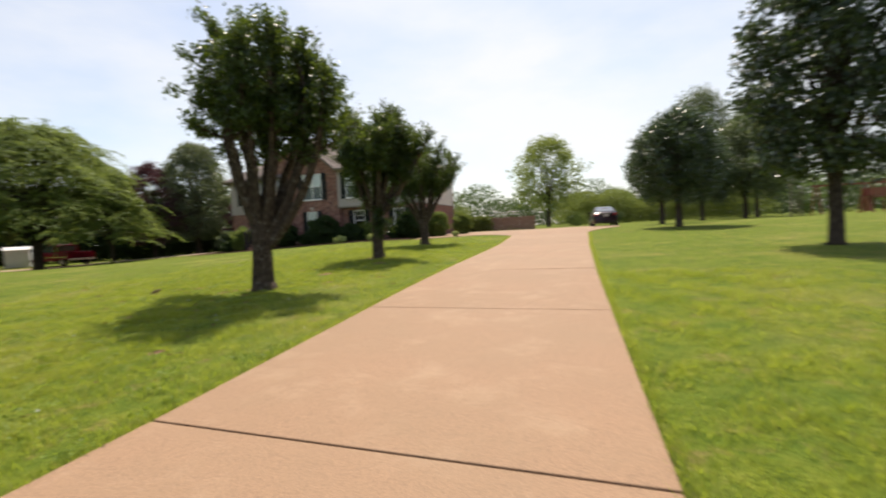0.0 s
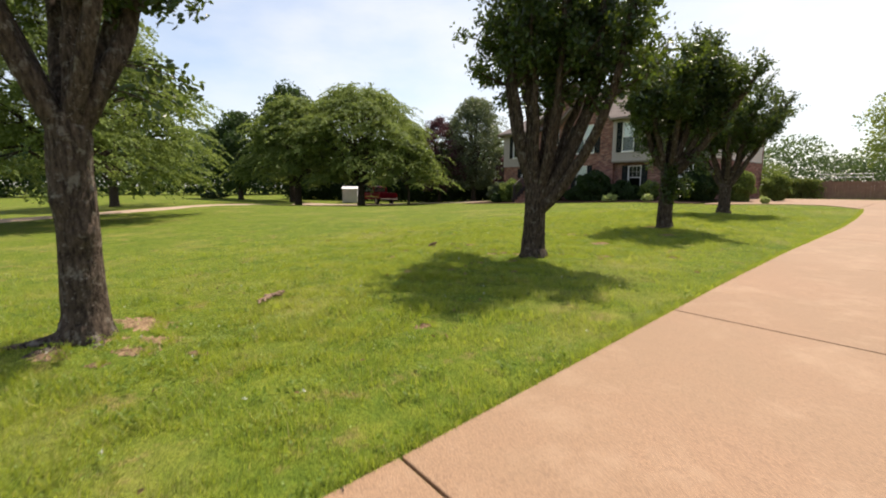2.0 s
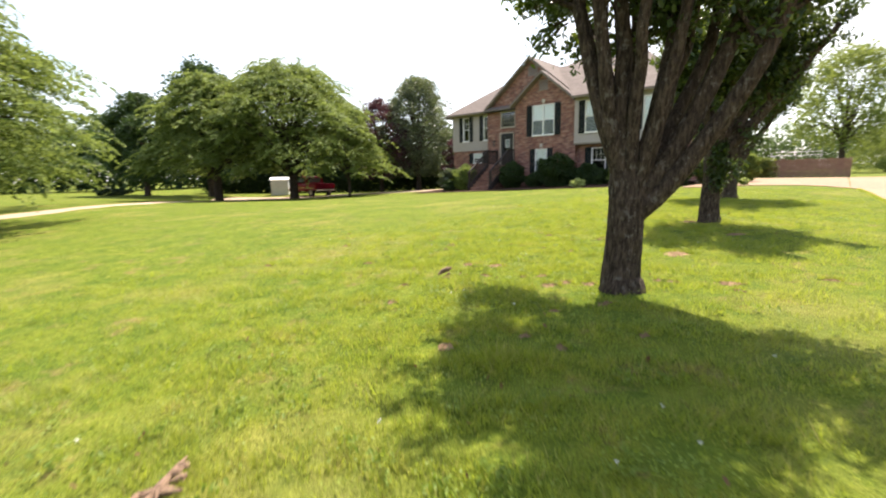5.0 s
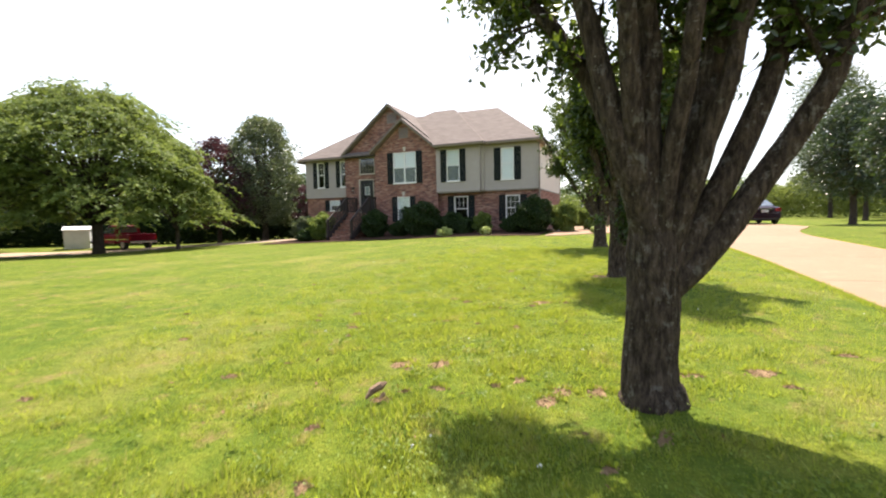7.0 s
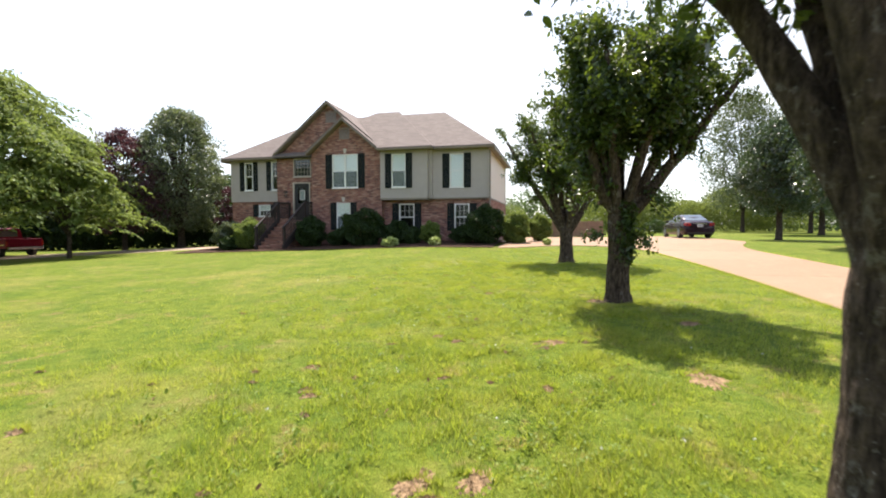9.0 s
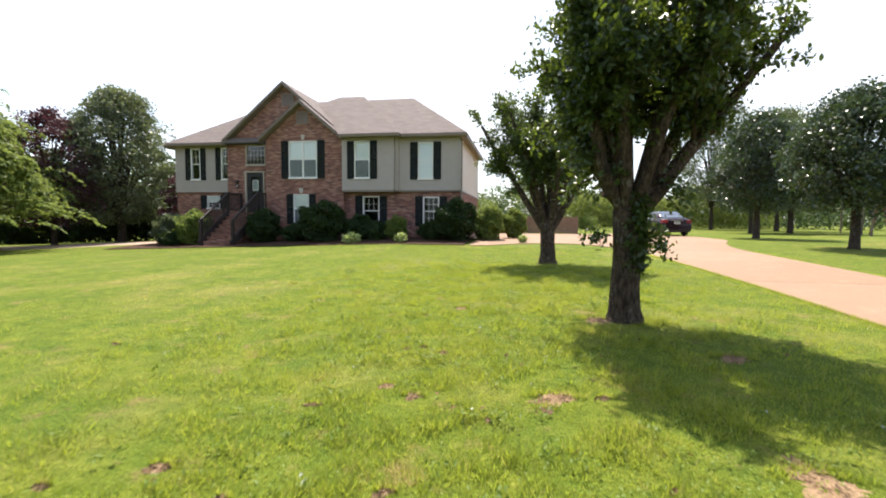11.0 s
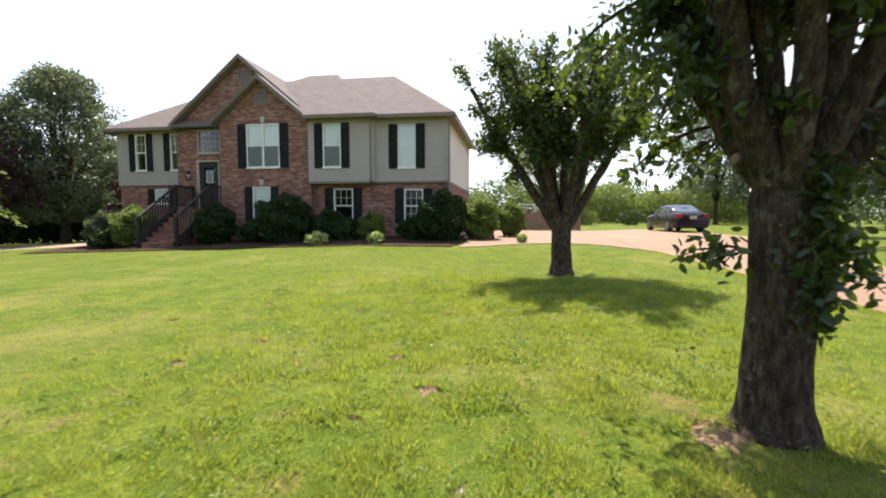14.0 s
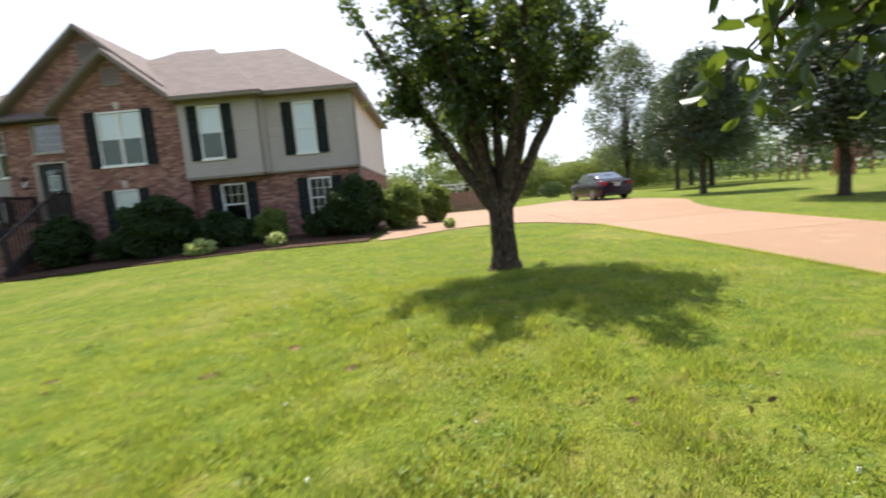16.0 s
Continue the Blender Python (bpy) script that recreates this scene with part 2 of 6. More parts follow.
BRICK, SHINGLE, LAWN, PAVING = brick_material(), shingle_material(), lawn_material(), paving_material()
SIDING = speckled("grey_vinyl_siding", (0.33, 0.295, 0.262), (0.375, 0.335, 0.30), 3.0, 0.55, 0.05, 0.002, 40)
TRIM = speckled("white_trim_paint", (0.70, 0.69, 0.66), (0.80, 0.79, 0.76), 6.0, 0.5, 0.05, 0.002)
FASCIA = speckled("brown_fascia_paint", (0.17, 0.14, 0.11), (0.22, 0.185, 0.15), 5.0, 0.6, 0.05, 0.002)
VENTPAINT = speckled("taupe_vent_paint", (0.17, 0.138, 0.118), (0.21, 0.172, 0.148), 5.0, 0.6, 0.05, 0.002)
DOORTRIM = speckled("tan_door_trim", (0.36, 0.32, 0.265), (0.43, 0.385, 0.32), 5.0, 0.6, 0.05, 0.002)
# lighter siding copy; the light on the side wall is put into its colour
SIDING_LIT = speckled("lit_side_siding", (0.62, 0.56, 0.49), (0.69, 0.63, 0.56), 3.0, 0.55, 0.05, 0.002, 40)
SHUTTER = speckled("dark_green_shutter_paint", (0.009, 0.013, 0.013), (0.018, 0.024, 0.023), 9.0, 0.8, 0.1, 0.002, spec=0.2)
DOORPAINT = speckled("black_door_paint", (0.009, 0.010, 0.010), (0.016, 0.018, 0.018), 6.0, 0.6, 0.05, 0.002)
DARKWOOD = speckled("weathered_dark_rail_wood", (0.018, 0.013, 0.012), (0.042, 0.029, 0.025), 12.0, 0.8, 0.3, 0.004)
FENCEWOOD = speckled("weathered_fence_board", (0.15, 0.098, 0.07), (0.27, 0.185, 0.135), 5.0, 0.9, 0.4, 0.006, 30)
PLAYWOOD = speckled("red_stained_timber", (0.15, 0.05, 0.032), (0.24, 0.085, 0.05), 6.0, 0.7, 0.3, 0.004)
POSTWOOD = speckled("grey_timber_post", (0.10, 0.08, 0.06), (0.2, 0.16, 0.12), 6.0, 0.9, 0.3, 0.004)
BLIND = speckled("white_blind_fabric", (0.82, 0.83, 0.82), (0.88, 0.89, 0.88), 4.0, 0.8, 0.1, 0.003, 25)
PALE_REFLECTION = speckled("grey_glass_reflection", (0.30, 0.33, 0.33), (0.40, 0.43, 0.43), 4.0, 0.8, 0.1, 0.003, 25)
ROOM = speckled("dark_room_wall", (0.03, 0.03, 0.028), (0.06, 0.055, 0.05), 2.0, 0.9, 0.05, 0.002)
GLASS = glass_material("window_glass", (0.94, 0.97, 0.97))
CARGLASS = speckled("tinted_car_glass", (0.16, 0.19, 0.21), (0.20, 0.23, 0.25), 3.0, 0.04, 0.0, 0.001, 40, 0.7)
SOIL = speckled("bare_red_soil", (0.15, 0.092, 0.052), (0.37, 0.262, 0.155), 9.0, 0.95, 0.8, 0.03, 45, spec=0.1)
MULCH = speckled("dark_bed_mulch", (0.035, 0.022, 0.015), (0.10, 0.06, 0.04), 9.0, 0.95, 0.9, 0.04, 50, spec=0.1)
GRAVEL = speckled("pale_gravel_lane", (0.27, 0.195, 0.14), (0.41, 0.315, 0.24), 3.0, 0.95, 0.5, 0.02, 30, spec=0.2)
CUTWOOD = speckled("sawn_limb_face", (0.13, 0.08, 0.05), (0.22, 0.145, 0.09), 14.0, 0.9, 0.2, 0.004)
DEADWOOD = speckled("dead_bark", (0.09, 0.055, 0.035), (0.26, 0.17, 0.11), 14.0, 0.95, 0.6, 0.01)
BARK = bark_material("pear_bark", (0.032, 0.024, 0.018), (0.1, 0.075, 0.056), (0.2, 0.19, 0.16), 0.555)
# more lichen, plus lighter bark tones that hold the light on the first tree
BARK_LICHEN_LIT = bark_material("lit_lichened_pear_bark", (0.043, 0.031, 0.024), (0.132, 0.098, 0.073), (0.27, 0.25, 0.21), 0.54)
BARK_DARK = bark_material("dark_bark", (0.03, 0.024, 0.018), (0.09, 0.07, 0.055), (0.12, 0.11, 0.09))
LEAF_PEAR = leaf_material("glossy_pear_leaf", (0.015, 0.031, 0.010), (0.042, 0.074, 0.021), (0.22, 0.31, 0.03), 0.25, 0.36, 0.45)
LEAF_DARK = leaf_material("deep_green_leaf", (0.017, 0.037, 0.013), (0.055, 0.095, 0.03), (0.11, 0.18, 0.035), 0.24, 0.55, 0.25)
LEAF_SHADE = leaf_material("shade_tree_leaf", (0.016, 0.031, 0.014), (0.06, 0.088, 0.042), (0.10, 0.16, 0.04), 0.2, 0.33, 0.6)
LEAF_MAPLE = leaf_material("maple_leaf", (0.036, 0.052, 0.03), (0.14, 0.165, 0.095), (0.22, 0.27, 0.09), 0.3, 0.42, 0.4)
LEAF_SHRUB = leaf_material("clipped_shrub_leaf", (0.013, 0.028, 0.010), (0.04, 0.068, 0.02), (0.08, 0.14, 0.025), 0.2, 0.6, 0.2)
LEAF_HEDGE = leaf_material("dark_hedge_leaf", (0.012, 0.024, 0.010), (0.028, 0.05, 0.018), (0.05, 0.09, 0.02), 0.12, 0.65, 0.15)
LEAF_BRIGHT = leaf_material("bright_green_leaf", (0.054, 0.086, 0.024), (0.175, 0.228, 0.06), (0.36, 0.45, 0.095), 0.32, 0.6, 0.15)
LEAF_PALE = leaf_material("pale_airy_leaf", (0.09, 0.125, 0.038), (0.19, 0.235, 0.068), (0.34, 0.41, 0.09), 0.4, 0.6, 0.15)
LEAF_POPLAR = leaf_material("grey_green_poplar_leaf", (0.05, 0.072, 0.033), (0.125, 0.152, 0.08), (0.2, 0.25, 0.09), 0.3, 0.5, 0.3)
LEAF_PLUM = leaf_material("purple_plum_leaf", (0.03, 0.013, 0.018), (0.078, 0.034, 0.04), (0.16, 0.05, 0.055), 0.25)
LEAF_FAR = leaf_material("distant_wood_leaf", (0.05, 0.085, 0.03), (0.11, 0.16, 0.055), (0.18, 0.26, 0.07), 0.3)
LEAF_HOSTA = leaf_material("lime_hosta_leaf", (0.26, 0.34, 0.08), (0.5, 0.56, 0.24), (0.55, 0.62, 0.2), 0.35)
BLADE = blade_material()
LEAF_CLOVER = leaf_material("clover_leaf", (0.13, 0.20, 0.03), (0.22, 0.29, 0.06), (0.36, 0.46, 0.06), 0.4, 0.5, 0.3)
LEAF_WEED = leaf_material("broad_weed_leaf", (0.085, 0.14, 0.018), (0.15, 0.21, 0.03), (0.32, 0.42, 0.04), 0.4, 0.5, 0.25)
LEAF_DRY = leaf_material("dry_fallen_leaf", (0.10, 0.055, 0.03), (0.26, 0.17, 0.085), (0.25, 0.15, 0.06), 0.15, 0.8, 0.15)
PETAL = speckled("white_petal", (0.6, 0.6, 0.55), (0.75, 0.75, 0.7), 20.0, 0.7, 0.0, 0.001)
CARPAINT = speckled("plum_metallic_paint", (0.02, 0.009, 0.014), (0.028, 0.012, 0.019), 30.0, 0.2, 0.0, 0.001, 200, 0.35)
REDPAINT = speckled("red_truck_paint", (0.15, 0.003, 0.018), (0.19, 0.005, 0.024), 10.0, 0.45, 0.0, 0.001, spec=0.15)
RUBBER = speckled("tyre_rubber", (0.012, 0.012, 0.012), (0.03, 0.03, 0.03), 20.0, 0.85, 0.2, 0.004)
ALLOY = speckled("alloy_rim", (0.30, 0.30, 0.31), (0.40, 0.40, 0.41), 12.0, 0.35, 0.0, 0.001, metal=1.0)
CHROME = speckled("chrome", (0.6, 0.6, 0.6), (0.7, 0.7, 0.7), 12.0, 0.12, 0.0, 0.001, metal=1.0)
TAILLAMP = speckled("red_tail_lamp", (0.30, 0.01, 0.012), (0.40, 0.02, 0.02), 12.0, 0.15, 0.0, 0.001)
BLACKPLASTIC = speckled("black_plastic", (0.012, 0.012, 0.013), (0.025, 0.025, 0.026), 12.0, 0.6, 0.1, 0.002)
PLATE = speckled("pale_plate", (0.6, 0.62, 0.62), (0.7, 0.72, 0.72), 12.0, 0.4, 0.0, 0.001)
PLATEINK = speckled("blue_plate_ink", (0.04, 0.06, 0.16), (0.06, 0.08, 0.2), 12.0, 0.5, 0.0, 0.001)
SHEDWALL = speckled("white_shed_panel", (0.5, 0.5, 0.5), (0.62, 0.62, 0.62), 3.0, 0.6, 0.1, 0.003)
KEYSTONE = speckled("cast_stone", (0.42, 0.38, 0.32), (0.52, 0.48, 0.41), 10.0, 0.9, 0.2, 0.004)


# ---- mesh building ----
class Mesh:
    def __init__(self):
        self.v, self.f = [], []

    def face(self, *pts):
        i = len(self.v)
        self.v += [tuple(p) for p in pts]
        self.f.append(tuple(range(i, i + len(pts))))
        return self

    def box(self, x0, x1, y0, y1, z0, z1):
        i = len(self.v)
        self.v += [(x, y, z) for z in (z0, z1) for x, y in ((x0, y0), (x1, y0), (x1, y1), (x0, y1))]
        self.f += [tuple(i + k for k in q) for q in ((3, 2, 1, 0), (4, 5, 6, 7), (0, 1, 5, 4), (1, 2, 6, 5), (2, 3, 7, 6), (3, 0, 4, 7))]
        return self

    def slab(self, ring, drop):
        """A closed ring of top points (counter-clockwise from above) made thick downwards."""
        i, n = len(self.v), len(ring)
        self.v += [tuple(p) for p in ring] + [(p[0], p[1], p[2] - drop) for p in ring]
        self.f.append(tuple(range(i, i + n)))
        self.f.append(tuple(range(i + 2 * n - 1, i + n - 1, -1)))
        self.f += [(i + k, i + n + k, i + n + (k + 1) % n, i + (k + 1) % n) for k in range(n)]
        return self

    def prism(self, ring, axis):
        """A closed ring of points swept along the vector axis."""
        i, n = len(self.v), len(ring)
        a = Vector(axis)
        self.v += [tuple(p) for p in ring] + [tuple(Vector(p) + a) for p in ring]
        self.f.append(tuple(range(i + n - 1, i - 1, -1)))
        self.f.append(tuple(range(i + n, i + 2 * n)))
        self.f += [(i + k, i + (k + 1) % n, i + n + (k + 1) % n, i + n + k) for k in range(n)]
        return self

    def beam(self, a, b, w, h):
        """A square bar from a to b."""
        a, b = Vector(a), Vector(b)
        d = (b - a).normalized()
        s = d.cross(Vector((0, 0, 1)))
        s = (s if s.length > 1e-3 else Vector((1, 0, 0))).normalized()
        u = s.cross(d)
        ring = [a + s * w / 2 * i + u * h / 2 * j for i, j in ((-1, -1), (1, -1), (1, 1), (-1, 1))]
        return self.prism(ring, b - a)

    def tube(self, pts, radii, n=8, lump=0.0, rng=None, cap=True):
        base = len(self.v)
        pts = [Vector(p) for p in pts]
        side = None
        for k, p in enumerate(pts):
            d = (pts[min(k + 1, len(pts) - 1)] - pts[max(k - 1, 0)]).normalized()
            side = d.orthogonal().normalized() if side is None else (side - d * side.dot(d)).normalized()
            up = d.cross(side)
            for j in range(n):
                a = 2 * math.pi * j / n
                r = radii[k] * (1 + (rng.uniform(-lump, lump) if lump else 0))
                self.v.append(tuple(p + (side * math.cos(a) + up * math.sin(a)) * r))
        for k in range(len(pts) - 1):
            for j in range(n):
                a, b = base + k * n + j, base + k * n + (j + 1) % n
                self.f.append((a, b, b + n, a + n))
        if cap:
            self.f.append(tuple(base + (len(pts) - 1) * n + j for j in range(n)))
            self.f.append(tuple(base + j for j in reversed(range(n))))
        return self

    def disc(self, c, axis, r, depth, n=20):
        """A short drum along the axis 'x' or 'y'."""
        k = "xyz".index(axis)
        o = [i for i in range(3) if i != k]
        rings = []
        for rr, off in ((r * 0.93, -depth / 2), (r, -depth * 0.32), (r, depth * 0.32), (r * 0.93, depth / 2)):
            ring = []
            for j in range(n):
                p = [0, 0, 0]
                p[k] = c[k] + off
                p[o[0]] = c[o[0]] + rr * math.cos(2 * math.pi * j / n)
                p[o[1]] = c[o[1]] + rr * math.sin(2 * math.pi * j / n)
                ring.append(tuple(p))
            rings.append(ring)
        i = len(self.v)
        for ring in rings:
            self.v += ring
        for q in range(3):
            self.f += [(i + q * n + j, i + q * n + (j + 1) % n, i + (q + 1) * n + (j + 1) % n, i + (q + 1) * n + j) for j in range(n)]
        self.f.append(tuple(i + j for j in range(n)))
        self.f.append(tuple(i + 3 * n + j for j in range(n)))
        return self

    def data(self, name, material, smooth=False):
        me = bpy.data.meshes.new(name)
        me.from_pydata(self.v, [], self.f)
        me.materials.append(material)
        if smooth:
            me.polygons.foreach_set("use_smooth", [True] * len(me.polygons))
        me.update()
        return me


def array_mesh(name, verts, faces, material, smooth=True):
    """A mesh from numpy arrays: verts (n, 3), faces (m, k)."""
    me = bpy.data.meshes.new(name)
    m, k = faces.shape
    me.vertices.add(len(verts))
    me.vertices.foreach_set("co", verts.astype(np.float32).ravel())
    me.loops.add(m * k)
    me.loops.foreach_set("vertex_index", faces.astype(np.int32).ravel())
    me.polygons.add(m)
    me.polygons.foreach_set("loop_start", np.arange(0, m * k, k, dtype=np.int32))
    me.polygons.foreach_set("use_smooth", np.full(m, smooth))
    me.materials.append(material)
    me.update(calc_edges=True)
    return me


def thing(name, at, label, category, group="", kind=""):
    ob = new(name)
    ob.empty_display_size = 0.2
    ob.matrix_basis = Matrix.Translation(at)
    return tagged(ob, label, category, group, kind)


def part(name, mesh, material, parent, label="", smooth=False, bevel=0.0):
    """One mesh object under a thing or part. Mesh coordinates are the thing's own."""
    me = mesh.data(name, material, smooth) if isinstance(mesh, Mesh) else mesh
    ob = new(name, me)
    ob.parent = parent
    if bevel:
        mod = ob.modifiers.new("edge", "BEVEL")
        mod.width, mod.segments, mod.limit_method = bevel, 2, "ANGLE"
    if label:
        ob["label"] = label
    return ob


def solid(name, mesh, material, label, category, kind="", smooth=False, at=(0, 0, 0)):
    """A top-level thing of one mesh."""
    me = mesh.data(name, material, smooth) if isinstance(mesh, Mesh) else mesh
    ob = new(name, me)
    ob.matrix_basis = Matrix.Translation(at)
    return tagged(ob, label, category, kind=kind)


def step(a, b, v):
    t = np.clip((np.asarray(v, dtype=float) - a) / (b - a), 0, 1)
    return t * t * (3 - 2 * t)


def ground_z(x, y):
    """Height of the lawn: it climbs gently to the house and falls away to the lane."""
    x, y = np.asarray(x, dtype=float), np.asarray(y, dtype=float)
    rise = 0.03 + 0.0265 * np.clip(y, -20, 29.5) - 0.06 * (1 - step(2, 9, y))
    fall = 0.036 * np.clip(-x - 12, 0, 28) * step(6, 24, y) * (1 - 0.6 * step(-42, -60, x))
    lump = sum(a * np.sin(kx * x + ky * y + ph) for kx, ky, a, ph in ((0.9, 0.5, 0.010, 0.3), (0.37, 1.1, 0.012, 1.9), (1.7, 1.3, 0.006, 4.0), (3.1, -2.3, 0.005, 0.7), (-2.2, 4.3, 0.004, 2.2)))
    return rise - fall + lump * step(-2.4, -3.6, x) * (1 - step(22, 24, y)) * step(-40, -25, x)


def paved_z(y):
    return float(0.03 + 0.0265 * min(y, 29.5) - 0.06 * (1 - step(2, 9, y)))


def gz(x, y):
    return float(ground_z(x, y))


# ---- ground ----
def spread(lo, hi, fine_lo, fine_hi, fine, grow):
    """Grid lines: fine inside, ever wider outside."""
    mid = list(np.arange(fine_lo, fine_hi + 1e-6, fine))
    out, v, s = [], fine_hi, fine
    while v < hi:
        s *= grow
        v += s
        out.append(min(v, hi))
    left, v, s = [], fine_lo, fine
    while v > lo:
        s *= grow
        v -= s
        left.append(max(v, lo))
    return np.array(left[::-1] + mid + out)


xs = spread(-1500, 1500, -16, 6, 0.4, 1.14)
ys = spread(-600, 2400, -2, 32, 0.4, 1.14)
gx, gy = np.meshgrid(xs, ys)
gzz = ground_z(gx, gy) - 0.012
gzz += 1.2 * step(70, 200, gy) * step(-40, 30, gx)
gv = np.stack([gx, gy, gzz], -1).reshape(-1, 3)
nx = len(xs)
ii, jj = np.meshgrid(np.arange(nx - 1), np.arange(len(ys) - 1))
k0 = (jj * nx + ii).ravel()
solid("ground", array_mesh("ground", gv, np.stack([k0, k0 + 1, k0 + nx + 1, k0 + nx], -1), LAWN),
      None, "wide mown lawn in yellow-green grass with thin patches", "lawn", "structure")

# ---- driveway of large slabs with open joints ----
LEFT_EDGE = [(-6, -1.75), (2.5, -1.94), (4.4, -2.02), (7.5, -2.15), (11, -2.27), (16, -2.34), (19, -2.5), (22, -2.75), (24, -2.97)]
RIGHT_EDGE = [(-6, 1.25), (3, 1.08), (6, 0.99), (9, 0.91), (16, 0.82), (20, 0.84), (24, 0.83)]


def edge_at(rows, y):
    return float(np.interp(y, [r[0] for r in rows], [r[1] for r in rows]))


driveway = thing("driveway", (0, 0, 0), "tan exposed-aggregate concrete driveway in large jointed slabs", "driveway", kind="structure")
cuts = [-5.5, -4.2, -0.65, 2.86, 6.22, 9.9, 13.6, 17.15, 20.7, 24.0]
for a, b in zip(cuts, cuts[1:]):
    n = 5
    yy = [a + 0.008 + (b - a - 0.016) * k / n for k in range(n + 1)]
    # the joints run a little askew
    ring = [(edge_at(RIGHT_EDGE, y), y - 0.07 * (a > 0 or y == yy[-1]) * (b < 11), paved_z(y) + 0.012) for y in yy] + [(edge_at(LEFT_EDGE, y), y + 0.05 * (a > 0 or y == yy[-1]) * (b < 11), paved_z(y) + 0.012) for y in yy[::-1]]
    part("slab", Mesh().slab(ring, 0.12), PAVING, driveway, bevel=0.008)


def court_slab(pts):
    part("slab", Mesh().slab([(x, y, paved_z(y) + 0.012) for x, y in pts], 0.12), PAVING, driveway, bevel=0.008)


court_slab([(-2.97, 24.02), (0.83, 24.02), (0.9, 25.0), (1.15, 26.3), (1.55, 27.6), (1.9, 28.35), (-3.2, 28.35), (-3.2, 24.45)])
court_slab([(-3.22, 24.5), (-3.22, 28.35), (-8.6, 28.35), (-8.75, 25.3), (-8.6, 24.66), (-8.0, 24.85), (-7.3, 25.5), (-6.7, 25.95), (-6.0, 26.25), (-5.3, 26.35), (-4.5, 26.15), (-3.9, 25.6)][::-1])
court_slab([(-3.22, 28.375), (1.92, 28.375), (2.35, 29.4), (2.75, 30.6), (2.85, 33.0), (-3.22, 33.0)])
court_slab([(-9.5, 28.375), (-3.245, 28.375), (-3.245, 33.0), (-9.5, 33.0)])
court_slab([(-9.5, 33.025), (-3.245, 33.025), (-3.245, 37.35), (-9.5, 37.35)])
court_slab([(-3.22, 33.025), (2.85, 33.025), (2.95, 36.0), (3.0, 40.2), (1.6, 41.0), (0.3, 40.6), (-0.9, 39.2), (-1.9, 37.9), (-3.22, 37.4)])


def strip(name, centre, width, material, label, category, lift=0.012, seg=1.0):
    """A flat way that follows the ground along a line of points."""
    pts = [Vector((*p, 0)) for p in centre]
    dense = []
    for a, b in zip(pts, pts[1:]):
        n = max(1, int((b - a).length / seg))
        dense += [a.lerp(b, k / n) for k in range(n)]
    dense.append(pts[-1])
    m = Mesh()
    rows = []
    for k, p in enumerate(dense):
        d = (dense[min(k + 1, len(dense) - 1)] - dense[max(k - 1, 0)]).normalized()
        s = Vector((d.y, -d.x, 0))
        w = width * (0.5 + 0.05 * math.sin(k * 1.3))
        q = [p + s * w * f for f in (-1, -0.4, 0.4, 1)]
        rows.append([(v.x, v.y, gz(v.x, v.y) + lift - (0.05 if i in (0, 3) else 0)) for i, v in enumerate(q)])
    for a, b in zip(rows, rows[1:]):
        for i in range(3):
            m.face(a[i], a[i + 1], b[i + 1], b[i])
    return solid(name, m, material, label, category, "structure")


strip("lane", [(-19, -14), (-24, -4), (-28.5, 4.5), (-33, 10.5), (-37.5, 16), (-40.5, 20), (-42, 24)], 3.0, GRAVEL, "pale gravel lane curving across the lawn", "lane")
strip("parking_pad", [(-45, 20.5), (-39, 25.2), (-33.5, 27.6), (-26.6, 30.5)], 5.0, GRAVEL, "pale concrete parking pad before a dark hedge", "parking pad", 0.03)
m = Mesh()
for a, b in zip(np.linspace(-25.4, -8.9, 15), np.linspace(-25.4, -8.9, 15)[1:]):
    if b > -9.0:
        b = -8.9
    y0_ = 24.7
    m.face((a, y0_, gz(a, y0_) + 0.02), (b, y0_, gz(b, y0_) + 0.02), (b, 26.6, gz(b, 26.6) + 0.07), (a, 26.6, gz(a, 26.6) + 0.07))
    m.face((a, 26.6, gz(a, 26.6) + 0.07), (b, 26.6, gz(b, 26.6) + 0.07), (b, 29.4, gz(b, 29.4) + 0.06), (a, 29.4, gz(a, 29.4) + 0.06))
solid("planting_bed", m, MULCH, "dark mulched planting bed along the house front", "planting bed", "structure")


